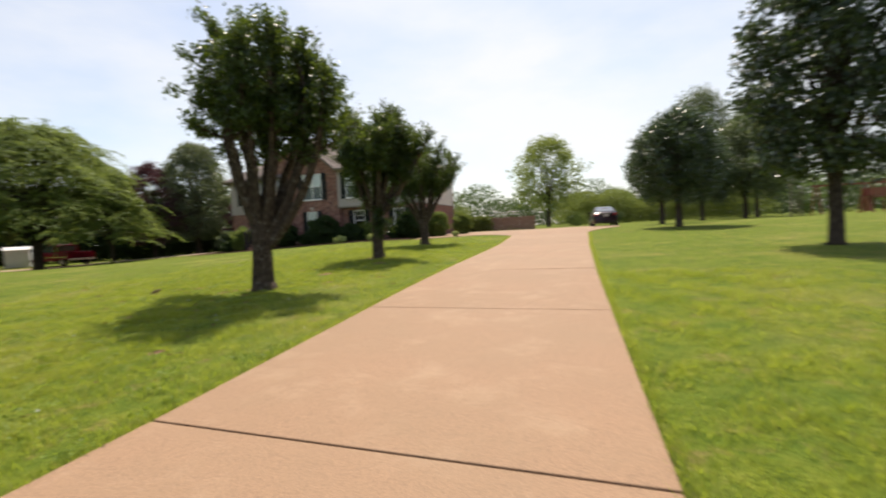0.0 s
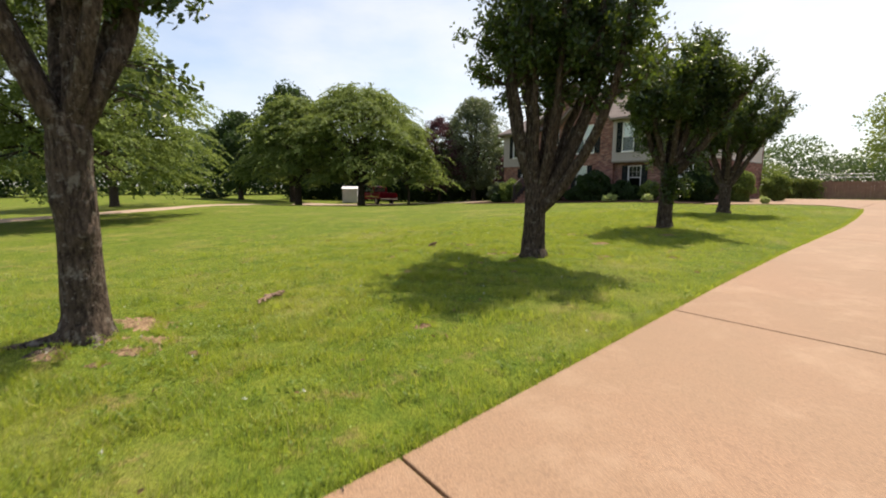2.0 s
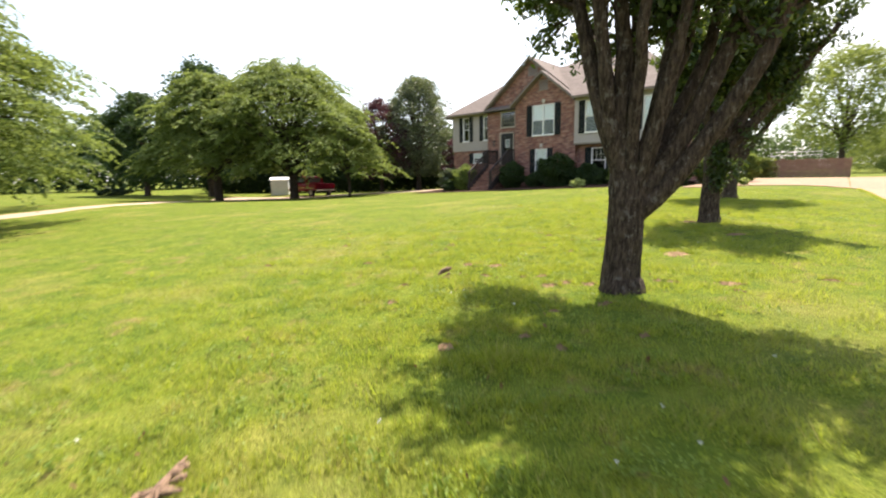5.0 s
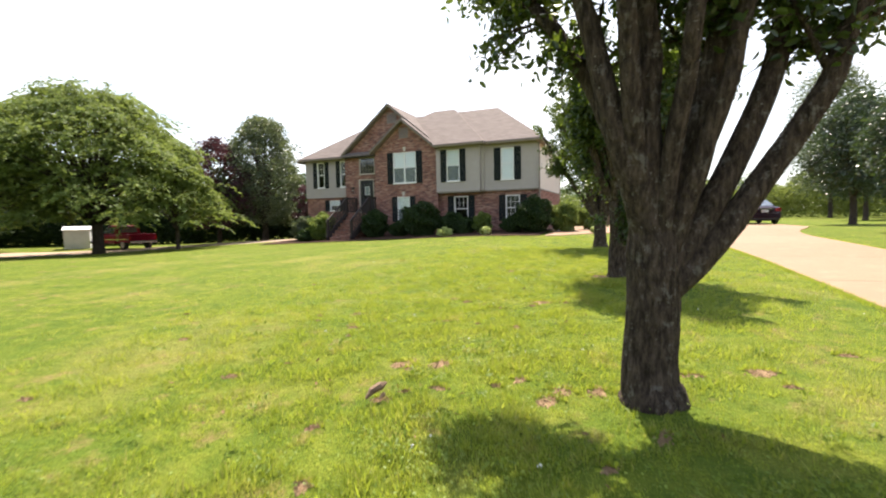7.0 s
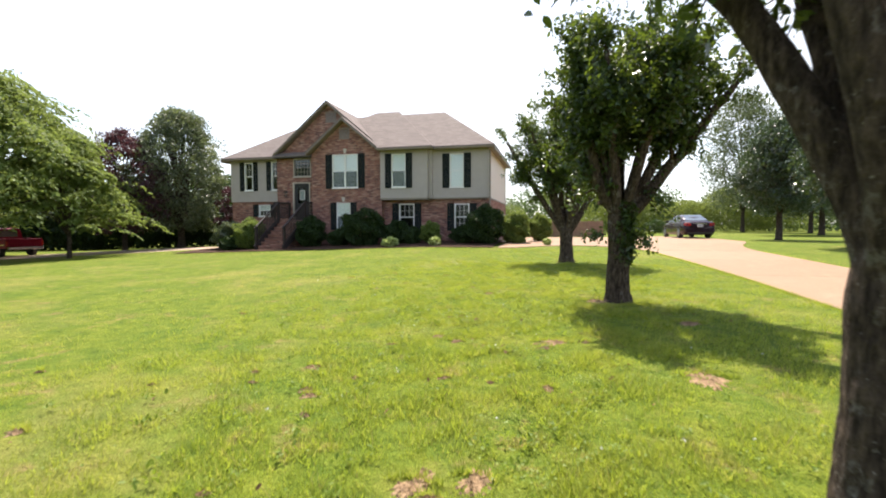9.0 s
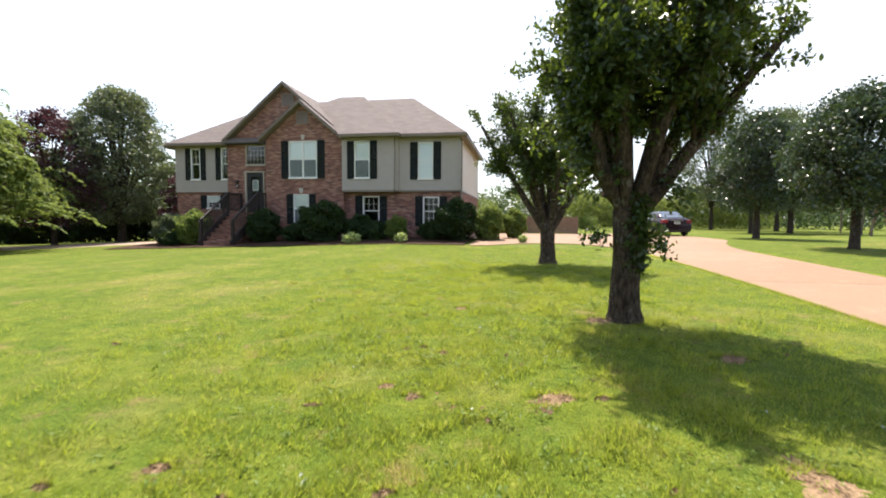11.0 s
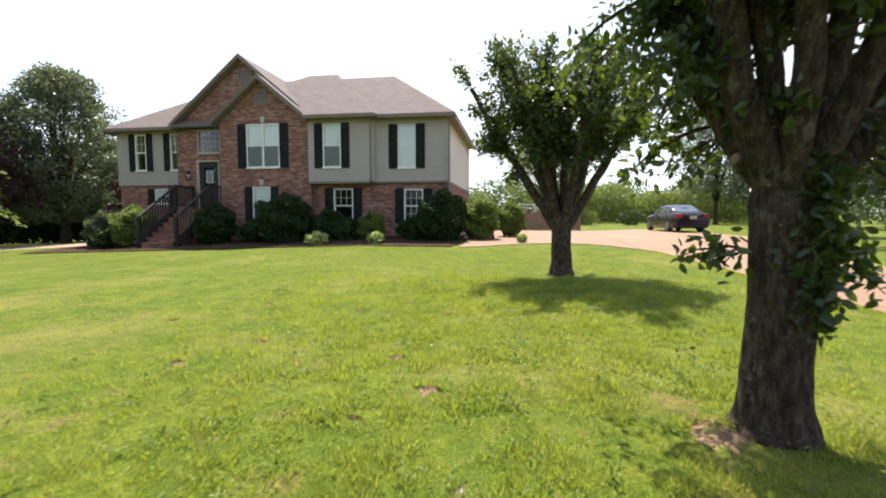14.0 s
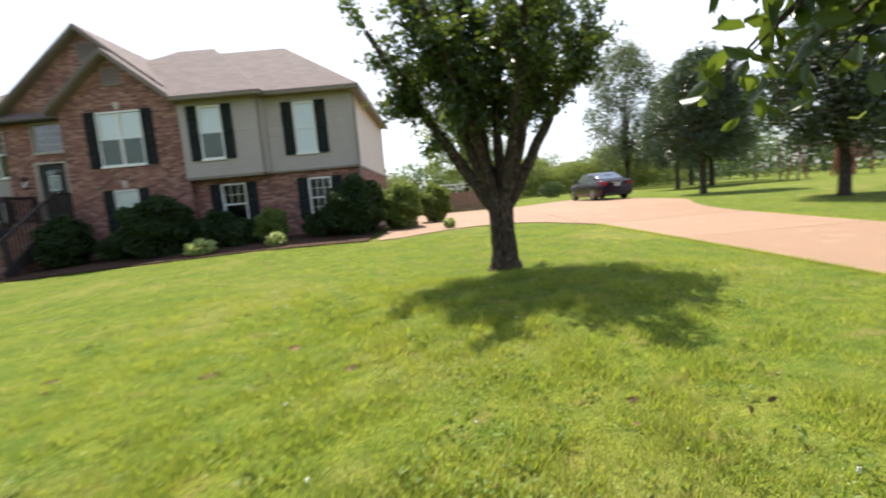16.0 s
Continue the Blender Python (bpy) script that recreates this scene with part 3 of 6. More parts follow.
def soil_patch(x, y, r, seed, squash=0.6, turn=0.0):
    """A ragged patch of bare soil with crumbs lying on it."""
    rng = random.Random(seed)
    m, n = Mesh(), 72

    def edge(a):
        p = Vector((math.cos(a), math.sin(a), seed * 3.7))
        return max(0.25, 0.78 + 0.5 * noise.noise(p * 1.1) + 0.42 * noise.noise(p * 2.6) + 0.34 * noise.noise(p * 6.0) + 0.2 * noise.noise(p * 13.0))

    rings = []
    for f, up in ((1.0, -0.022), (0.82, -0.004), (0.5, 0.002), (0.2, 0.005)):
        ring = []
        for k in range(n):
            a = 2 * math.pi * k / n
            w = edge(a) * f
            u, v = r * w * math.cos(a), r * w * squash * math.sin(a)
            px, py = x + u * math.cos(turn) - v * math.sin(turn), y + u * math.sin(turn) + v * math.cos(turn)
            ring.append((px, py, gz(px, py) - 0.008 + up + rng.uniform(-0.005, 0.005)))
        rings.append(ring)
    for a, b in zip(rings, rings[1:]):
        for k in range(n):
            m.face(a[k], a[(k + 1) % n], b[(k + 1) % n], b[k])
    m.face(*rings[-1])
    for _ in range(int(18 + 90 * r)):
        a, w = rng.uniform(0, 6.28), rng.uniform(0, 0.85)
        u, v = r * w * math.cos(a), r * w * squash * math.sin(a)
        px, py = x + u * math.cos(turn) - v * math.sin(turn), y + u * math.sin(turn) + v * math.cos(turn)
        q, c = rng.uniform(0.006, 0.018), Vector((px, py, gz(px, py) - 0.006))
        tip = c + Vector((rng.uniform(-0.3, 0.3) * q, rng.uniform(-0.3, 0.3) * q, q * rng.uniform(0.5, 0.9)))
        foot = [c + Vector((math.cos(k * 1.257 + a) * q * rng.uniform(0.7, 1.2), math.sin(k * 1.257 + a) * q * rng.uniform(0.7, 1.2), -0.004)) for k in range(5)]
        for k in range(5):
            m.face(foot[k], foot[(k + 1) % 5], tip)
    solid("soil_patch", m, SOIL, "bare reddish soil patch worn through the lawn", "soil patch", "structure", True)


SCARS_FIRST = [(-5.07, 1.98, 0.2), (-4.23, 2.49, 0.12), (-4.45, 1.85, 0.12), (-4.98, 1.58, 0.3), (-5.45, 2.27, 0.52), (-4.82, 2.3, 0.34), (-4.6, 2.12, 0.3), (-3.54, 4.3, 0.16), (-5.6, 5.6, 0.14)]
SCARS_ROW = [(-6.03, 7.87, 0.13), (-6.6, 7.5, 0.11), (-8.43, 7.17, 0.12), (-7, 7.81, 0.09), (-5.42, 7.83, 0.18), (-4.71, 8.38, 0.12), (-5.68, 7.74, 0.2), (-5.08, 9.98, 0.38), (-7.12, 7.9, 0.22),
             (-6.8, 8.02, 0.2), (-6.4, 10.84, 0.33), (-7.5, 13.68, 0.17), (-5.7, 13.35, 0.36), (-5.75, 7.56, 0.17), (-6.92, 7.18, 0.13), (-7.48, 10.72, 0.15), (-4.2, 8.6, 0.22), (-5, 7.25, 0.16),
             (-3.4, 9.3, 0.16), (-8.6, 9.5, 0.14), (-4.67, 12, 0.3)]
rng_s = random.Random(17)
PATCHES = [(x, y, r, rng_s.uniform(0.5, 0.65), rng_s.uniform(0, 1.6)) for x, y, r in SCARS_FIRST + SCARS_ROW]
# small scars strewn over the lawn
for _ in range(48):
    y = rng_s.uniform(6.0, 17.0)
    x = -7.3 + max(-1.0, min(1.0, (9 - y) * 0.3)) + rng_s.gauss(0, 1.5)
    PATCHES.append((x, y, rng_s.uniform(0.05, 0.12), rng_s.uniform(0.4, 0.8), rng_s.uniform(0, 3)))
for k, (px, py, pr, sq, tn) in enumerate(PATCHES):
    soil_patch(px, py, pr * 0.92, 40 + k, sq, tn)


# ---- house ----
O = Vector((-17.4, 28.2, 0.5))
house = thing("house", O, "two-storey split-level house in red brick and grey siding", "house")


def hpart(name, mesh, material, parent=None, label="", bevel=0.0):
    mesh.v = [(x - O.x, y - O.y, z - O.z) for x, y, z in mesh.v]
    return part(name, mesh, material, parent or house, label, bevel=bevel)


def wall_cells(x0, x1, z0, z1, holes):
    """The rectangles of a wall round its openings."""
    cx = sorted({x0, x1, *[h[0] for h in holes], *[h[1] for h in holes]})
    cz = sorted({z0, z1, *[h[2] for h in holes], *[h[3] for h in holes]})
    for a, b in zip(cx, cx[1:]):
        for c, d in zip(cz, cz[1:]):
            if not any(h[0] <= a and b <= h[1] and h[2] <= c and d <= h[3] for h in holes):
                yield a, b, c, d


def brick_wall(x0, x1, z0, z1, y, holes, gable=None):
    m = Mesh()
    for a, b, c, d in wall_cells(x0, x1, z0, z1, holes):
        m.box(a, b, y, y + 0.22, c, d)
    if gable:
        m.prism([(gable[0], y, z1), (gable[1], y, z1), (gable[2], y, gable[3])], (0, 0.22, 0))
    hpart("brick_wall", m, BRICK)


def siding_wall(x0, x1, z0, z1, y, holes, lap=0.115):
    m = Mesh()
    for a, b, c, d in wall_cells(x0, x1, z0, z1, holes):
        m.box(a, b, y + 0.02, y + 0.2, c, d)
    z = z0
    while z < z1 - 0.01:
        t = min(z + lap, z1)
        cuts = [(a, b) for a, b in [(x0, x1)]]
        for h in holes:
            if h[3] > z + 0.02 and h[2] < t - 0.02:
                cuts = [s for a, b in cuts for s in ((a, min(b, h[0])), (max(a, h[1]), b)) if s[1] - s[0] > 0.01]
        for a, b in cuts:
            m.prism([(a, y + 0.019, z), (a, y - 0.006, z), (a, y + 0.012, t), (a, y + 0.019, t)], (b - a, 0, 0))
        z = t
    hpart("siding", m, SIDING)


WIN_MAIN, WIN_MID = (-18.02, -16.55, 3.66, 5.44), (-17.8, -17.0, 1.43, 2.86)
WIN_U1, WIN_U2 = (-14.56, -13.81, 3.6, 5.32), (-11.54, -10.83, 3.575, 5.26)
WIN_L1, WIN_L2 = (-14.3, -13.47, 1.37, 2.77), (-11.32, -10.55, 1.38, 2.74)
WIN_A, WIN_B, WIN_C = (-24.33, -23.76, 3.72, 5.37), (-22.52, -22.05, 3.72, 5.37), (-23.48, -22.7, 2.2, 2.87)
TRANSOM, DOOR = (-20.78, -19.68, 4.4, 5.42), (-20.85, -19.75, 1.95, 4.08)
brick_wall(-15.2, -9.54, 0.1, 3.05, 28.3, [WIN_L1, WIN_L2])
siding_wall(-15.2, -12.65, 3.05, 5.5, 27.9, [WIN_U1])
siding_wall(-12.65, -9.56, 3.05, 5.5, 28.2, [WIN_U2])
brick_wall(-19.25, -15.2, 0.1, 5.55, 28.1, [WIN_MAIN, WIN_MID], (-19.25, -15.35, -17.3, 7.2))
brick_wall(-21.7, -19.25, 0.1, 5.55, 28.75, [TRANSOM, DOOR], (-21.75, -15.3, -18.53, 8.3))
brick_wall(-25.3, -21.7, 0.0, 3.05, 29.3, [WIN_C])
siding_wall(-25.3, -21.7, 3.05, 5.5, 29.2, [WIN_A, WIN_B])
for box in ((-19.25, -19.03, 28.32, 28.75, 0.1, 5.55), (-15.42, -15.2, 28.32, 29.0, 0.1, 5.55), (-22.0, -21.8, 28.97, 29.4, 0.1, 5.55),
            (-9.76, -9.54, 28.52, 36.2, 0.2, 3.05), (-25.3, -25.1, 29.52, 36.2, 0.0, 3.05), (-25.3, -9.54, 36.2, 36.4, 0.0, 5.5)):
    hpart("brick_return", Mesh().box(*box), BRICK)
hpart("siding", Mesh().box(-25.28, -25.1, 29.4, 36.2, 3.05, 5.5), SIDING)
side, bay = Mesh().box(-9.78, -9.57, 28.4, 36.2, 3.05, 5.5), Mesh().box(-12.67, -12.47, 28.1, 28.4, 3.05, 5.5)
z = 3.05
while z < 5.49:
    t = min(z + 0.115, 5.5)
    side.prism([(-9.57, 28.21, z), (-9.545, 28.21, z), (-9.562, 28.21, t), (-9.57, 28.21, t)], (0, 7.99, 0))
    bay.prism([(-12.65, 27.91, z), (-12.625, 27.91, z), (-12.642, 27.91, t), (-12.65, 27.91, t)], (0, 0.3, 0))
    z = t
hpart("side_siding", side, SIDING_LIT, None, "side wall siding with its brightness painted in")
hpart("siding", bay, SIDING)
hpart("bay_underside", Mesh().box(-15.2, -12.65, 27.9, 28.3, 2.96, 3.05), FASCIA)
hpart("belt_board", Mesh().box(-12.64, -9.53, 28.17, 28.3, 2.98, 3.05).box(-9.58, -9.52, 28.2, 36.2, 2.98, 3.05), FASCIA)
hpart("corner_post", Mesh().box(-9.66, -9.53, 28.165, 28.26, 3.05, 5.5), SIDING)
hpart("downspout", Mesh().tube([(-9.5, 28.12, 5.4), (-9.47, 28.1, 5.2), (-9.47, 28.1, 0.9), (-9.4, 28.0, 0.8)], [0.04] * 4, 8), FASCIA)
hpart("room_lining", Mesh().box(-25.0, -9.9, 30.2, 30.3, 0.2, 5.4).box(-25.0, -9.9, 29.6, 30.2, 3.0, 3.04).box(-20.9, -9.9, 28.9, 30.2, 3.0, 3.03), ROOM)
hpart("ceiling_panel", Mesh().box(-25.2, -9.6, 29.3, 36.2, 5.44, 5.48).box(-21.8, -9.6, 28.35, 29.3, 5.44, 5.48), ROOM)


def roof(name, planes, thick=0.1):
    m = Mesh()
    for ring in planes:
        m.slab(ring, thick)
    return hpart(name, m, SHINGLE)


ZE = 5.62
roof("main_roof", [[(-15.3, 27.85, ZE), (-9.22, 27.85, ZE), (-12.75, 32.2, 8.38), (-20, 32.2, 8.38)], [(-9.22, 27.85, ZE), (-9.22, 36.6, ZE), (-12.75, 32.2, 8.38)],
                   [(-9.22, 36.6, ZE), (-20, 36.6, ZE), (-20, 32.2, 8.38), (-12.75, 32.2, 8.38)]])
roof("bay_roof", [[(-15.2, 27.52, ZE), (-12.3, 27.52, ZE), (-15.6, 32.1, 8.56), (-17.05, 32.1, 8.56), (-18.1, 31.0, 7.85), (-16.8, 29.6, 6.955)], [(-12.3, 27.52, ZE), (-12.3, 36.5, ZE), (-15.6, 32.1, 8.56)],
                  [(-12.3, 36.5, ZE), (-20, 36.5, ZE), (-17.05, 32.1, 8.56), (-15.6, 32.1, 8.56)]])
roof("left_hip_roof", [[(-25.62, 28.82, ZE), (-18.4, 28.82, ZE), (-18.4, 32.7, 8.3), (-21.9, 32.7, 8.3)], [(-25.62, 36.6, ZE), (-25.62, 28.82, ZE), (-21.9, 32.7, 8.3)],
                       [(-18.4, 36.6, ZE), (-25.62, 36.6, ZE), (-21.9, 32.7, 8.3), (-18.4, 32.7, 8.3)]])
roof("large_gable_roof", [[(-21.92, 28.42, 5.66), (-18.53, 28.42, 8.47), (-18.53, 33.0, 8.47), (-21.92, 33.0, 5.66)], [(-18.53, 28.42, 8.47), (-15.14, 28.42, 5.66), (-15.14, 33.0, 5.66), (-18.53, 33.0, 8.47)]])
roof("small_gable_roof", [[(-19.44, 27.72, 5.6), (-17.3, 27.72, 7.36), (-17.3, 30.6, 7.36), (-19.44, 30.6, 5.6)], [(-17.3, 27.72, 7.36), (-15.16, 27.72, 5.6), (-15.16, 30.6, 5.6), (-17.3, 30.6, 7.36)]])
roof("entry_pent_roof", [[(-21.9, 28.38, 5.56), (-19.3, 28.38, 5.56), (-19.3, 28.74, 5.78), (-21.9, 28.74, 5.78)]], 0.06)
for a, b, y in (((-21.92, 5.58), (-18.53, 8.39), 28.40), ((-15.14, 5.58), (-18.53, 8.39), 28.40), ((-19.44, 5.52), (-17.3, 7.28), 27.70), ((-15.16, 5.52), (-17.3, 7.28), 27.70)):
    hpart("rake_board", Mesh().prism([(a[0], y, a[1] - 0.05), (b[0], y, b[1] - 0.055), (b[0], y, b[1] - 0.01), (a[0], y, a[1] - 0.005)], (0, 0.035, 0)), FASCIA)
    hpart("rake_soffit", Mesh().prism([(a[0], y + 0.04, a[1] - 0.1), (b[0], y + 0.04, b[1] - 0.1), (b[0], y + 0.04, b[1] - 0.03), (a[0], y + 0.04, a[1] - 0.03)], (0, 0.36, 0)), FASCIA)
for x0, x1, y in ((-15.2, -12.3, 27.5), (-12.25, -9.2, 27.83), (-25.62, -21.95, 28.8), (-21.9, -19.5, 28.47)):
    g = Mesh().prism([(x0, y, 5.455), (x0, y - 0.07, 5.465), (x0, y - 0.09, 5.545), (x0, y - 0.08, 5.545), (x0, y - 0.06, 5.475), (x0, y, 5.475)], (x1 - x0, 0, 0))
    hpart("gutter", g.box(x0, x1, y, y + 0.03, 5.46, 5.56), FASCIA)
    hpart("soffit", Mesh().box(x0, x1, y + 0.03, y + 0.75, 5.5, 5.53), FASCIA)
hpart("fascia", Mesh().box(-9.25, -9.2, 27.85, 36.6, 5.38, 5.55), FASCIA)
hpart("fascia", Mesh().box(-25.64, -25.6, 28.8, 36.6, 5.38, 5.55), FASCIA)
hpart("soffit", Mesh().box(-9.6, -9.25, 27.9, 36.6, 5.46, 5.49), FASCIA)
hpart("soffit", Mesh().box(-25.6, -25.2, 28.85, 36.6, 5.46, 5.49), FASCIA)


def window(box, y, grid=None, twin=False, blind=None, screen=False, side=None, paint=None):
    """A white double-hung window with its glass; grid: panes across and down of each sash."""
    x0, x1, z0, z1 = box
    w = 0.045
    win = hpart("window", Mesh().box(x0, x0 + w, y - 0.025, y + 0.12, z0, z1).box(x1 - w, x1, y - 0.025, y + 0.12, z0, z1)
                .box(x0 + w, x1 - w, y - 0.025, y + 0.12, z1 - w, z1).box(x0 + w, x1 - w, y - 0.03, y + 0.12, z0, z0 + w), paint or TRIM, None, "tan window frame" if paint else "white window frame")
    a, b, c, d = x0 + w, x1 - w, z0 + w, z1 - w
    zm = (c + d) / 2
    m = Mesh()
    if not (side == "fixed"):
        m.box(a, b, y + 0.01, y + 0.06, zm - 0.025, zm + 0.025)
    if twin:
        m.box((a + b) / 2 - 0.04, (a + b) / 2 + 0.04, y - 0.012, y + 0.07, c, d)
    if m.v:
        hpart("sash_rail", m, paint or TRIM, win)
    if grid:
        m = Mesh()
        nx_, nz_ = grid
        for k in range(1, nx_):
            x = a + (b - a) * k / nx_
            m.box(x - 0.007, x + 0.007, y + 0.02, y + 0.035, zm if side == "top" else c, d)
        spans = [(c, d)] if side == "fixed" else ([(zm, d)] if side == "top" else [(c, zm), (zm, d)])
        for s0, s1 in spans:
            for k in range(1, nz_):
                zz = s0 + (s1 - s0) * k / nz_
                m.box(a, b, y + 0.018, y + 0.033, zz - 0.007, zz + 0.007)
        hpart("muntin_grid", m, paint or TRIM, win)
    pane = hpart("pane", Mesh().box(a, b, y + 0.04, y + 0.046, c, d), GLASS, win, "clear window glass")
    pane.visible_shadow = False
    if blind:
        m = Mesh()
        bottom = c if blind == "full" else zm
        rows = max(4, int((d - bottom) / 0.05))
        for k in range(rows):
            za, zb = bottom + (d - bottom) * k / rows, bottom + (d - bottom) * (k + 1) / rows
            m.prism([(a, y + 0.055, za), (a, y + 0.062, za), (a, y + 0.07, zb), (a, y + 0.063, zb)], (b - a, 0, 0))
        hpart("blind", m, BLIND, win, "white closed blind")
    if screen:
        hpart("insect_screen", Mesh().box(a, b, y - 0.004, y - 0.001, c, zm - 0.02), SCREEN, win)
    hpart("sill", Mesh().box(x0 - 0.03, x1 + 0.03, y - 0.06, y - 0.026, z0 - 0.05, z0 + 0.012), paint or TRIM, win)
    return win


n_ = Nodes("grey_insect_screen", 0.8)
n_.colour((0.17, 0.20, 0.195))
tr_ = n_.t.nodes.new("ShaderNodeBsdfTransparent")
mx_ = n_.t.nodes.new("ShaderNodeMixShader")
mx_.inputs[0].default_value = 0.55
n_.t.links.new(tr_.outputs[0], mx_.inputs[1])
n_.t.links.new(n_.b.outputs[0], mx_.inputs[2])
n_.t.links.new(mx_.outputs[0], n_.out.inputs[0])
SCREEN = n_.m


def shutter(x0, x1, z0, z1, y):
    m = Mesh().box(x0, x0 + 0.05, y - 0.035, y, z0, z1).box(x1 - 0.05, x1, y - 0.035, y, z0, z1)
    zm = (z0 + z1) / 2
    for a in (z0, zm - 0.03, z1 - 0.06):
        m.box(x0 + 0.05, x1 - 0.05, y - 0.035, y, a, a + 0.06)
    for a, b in ((z0 + 0.06, zm - 0.03), (zm + 0.03, z1 - 0.06)):
        k = int((b - a) / 0.045)
        for i in range(k):
            z = a + (b - a) * i / k
            m.prism([(x0 + 0.05, y - 0.03, z), (x0 + 0.05, y - 0.024, z), (x0 + 0.05, y - 0.002, z + 0.042), (x0 + 0.05, y - 0.008, z + 0.042)], (x1 - x0 - 0.1, 0, 0))
    hpart("shutter", m, SHUTTER, None, "dark green louvred shutter")


def with_shutters(box, y, width=0.36, left=True, right=True):
    if left:
        shutter(box[0] - width - 0.02, box[0] - 0.02, box[2] - 0.03, box[3] + 0.02, y)
    if right:
        shutter(box[1] + 0.02, box[1] + width + 0.02, box[2] - 0.03, box[3] + 0.02, y)


window(WIN_MAIN, 28.1, twin=True, blind="full", screen=True)
window(WIN_MID, 28.1, blind="full", screen=True)
window(WIN_U1, 27.9, blind="full", screen=True)
window(WIN_U2, 28.2, blind="full")
window(WIN_L1, 28.3, grid=(3, 2), side="top")
window(WIN_L2, 28.3, grid=(3, 2))
window(WIN_A, 29.2, grid=(2, 2), side="top")
window(WIN_B, 29.2, grid=(2, 2), side="top")
window(WIN_C, 29.3, grid=(3, 2), blind="top")
window(TRANSOM, 28.75, grid=(5, 4), side="fixed", paint=DOORTRIM)
for box, y, w in ((WIN_MAIN, 28.1, 0.38), (WIN_MID, 28.1, 0.34), (WIN_U1, 27.89, 0.34), (WIN_U2, 28.19, 0.36), (WIN_L1, 28.3, 0.36), (WIN_L2, 28.3, 0.36), (WIN_A, 29.19, 0.3), (WIN_C, 29.3, 0.36)):
    with_shutters(box, y, w)
with_shutters(WIN_B, 29.19, 0.3, True, False)
for x, z in ((-17.28, 5.5), (-17.4, 2.92)):
    hpart("keystone", Mesh().prism([(x - 0.06, 28.07, z), (x + 0.06, 28.07, z), (x + 0.1, 28.07, z + 0.24), (x - 0.1, 28.07, z + 0.24)], (0, 0.03, 0)), KEYSTONE)
for box, y in ((WIN_MAIN, 28.1), (WIN_MID, 28.1)):
    k = int((box[1] - box[0]) / 0.075)
    for i in range(k):
        x = box[0] + (box[1] - box[0]) * i / k
        if abs(x + 0.03 - (box[0] + box[1]) / 2) > 0.13:
            hpart("soldier_brick", Mesh().box(x + 0.004, x + 0.068, y - 0.012, y, box[3] + 0.01, box[3] + 0.215), BRICK)
for x, z, y, w in ((-17.3, 6.3, 28.1, 0.29), (-18.4, 7.38, 28.75, 0.32)):
    vent = hpart("gable_vent", Mesh().box(x - w, x - w + 0.05, y - 0.04, y, z, z + 0.5).box(x + w - 0.05, x + w, y - 0.04, y, z, z + 0.5).box(x - w, x + w, y - 0.04, y, z + 0.5, z + 0.55).box(x - w, x + w, y - 0.04, y, z - 0.05, z), VENTPAINT)
    for k in range(7):
        hpart("slat", Mesh().prism([(x - w + 0.05, y - 0.035, z + 0.07 * k), (x - w + 0.05, y - 0.028, z + 0.07 * k), (x - w + 0.05, y - 0.003, z + 0.07 * k + 0.06), (x - w + 0.05, y - 0.01, z + 0.07 * k + 0.06)], (2 * w - 0.1, 0, 0)), VENTPAINT, vent)
# front door
x0, x1, z0, z1 = DOOR
door = hpart("front_door", Mesh().box(x0, x0 + 0.09, 28.72, 28.9, z0, z1).box(x1 - 0.06, x1, 28.72, 28.9, z0, z1).box(x0 + 0.09, x1 - 0.06, 28.72, 28.9, z1 - 0.06, z1), DOORTRIM, None, "tan door surround")
dx0, dx1 = x0 + 0.09, x1 - 0.06
m = Mesh().box(dx0, dx0 + 0.2, 28.8, 28.85, z0, z1 - 0.09).box(dx1 - 0.2, dx1, 28.8, 28.85, z0, z1 - 0.09).box(dx0 + 0.2, dx1 - 0.2, 28.8, 28.85, z0, z0 + 0.95).box(dx0 + 0.2, dx1 - 0.2, 28.8, 28.85, z1 - 0.27, z1 - 0.09)
for a in (dx0 + 0.08, (dx0 + dx1) / 2 + 0.04):
    m.box(a, a + 0.33, 28.785, 28.8, z0 + 0.15, z0 + 0.8)
hpart("door_leaf", m, DOORPAINT, door, "black panelled door leaf")
hpart("door_glass", Mesh().box(dx0 + 0.2, dx1 - 0.2, 28.815, 28.825, z0 + 0.95, z1 - 0.27), GLASS, door)
hpart("door_handle", Mesh().tube([(dx1 - 0.08, 28.8, z0 + 1.0), (dx1 - 0.08, 28.74, z0 + 1.0), (dx1 - 0.2, 28.73, z0 + 1.0)], [0.018] * 3, 8), CHROME, door)
hpart("door_glass_trim", Mesh().box(dx0 + 0.32, dx0 + 0.345, 28.79, 28.812, z0 + 1.15, z1 - 0.45).box(dx1 - 0.345, dx1 - 0.32, 28.79, 28.812, z0 + 1.15, z1 - 0.45)
      .box(dx0 + 0.32, dx1 - 0.32, 28.79, 28.812, z1 - 0.475, z1 - 0.45).box(dx0 + 0.32, dx1 - 0.32, 28.79, 28.812, z0 + 1.15, z0 + 1.175), TRIM, door)
# painted reflection: a grey sheet behind the door glass makes it paler
hpart("door_reflection", Mesh().box(dx0 + 0.345, dx1 - 0.345, 28.83, 28.834, z0 + 1.175, z1 - 0.475), PALE_REFLECTION, door)
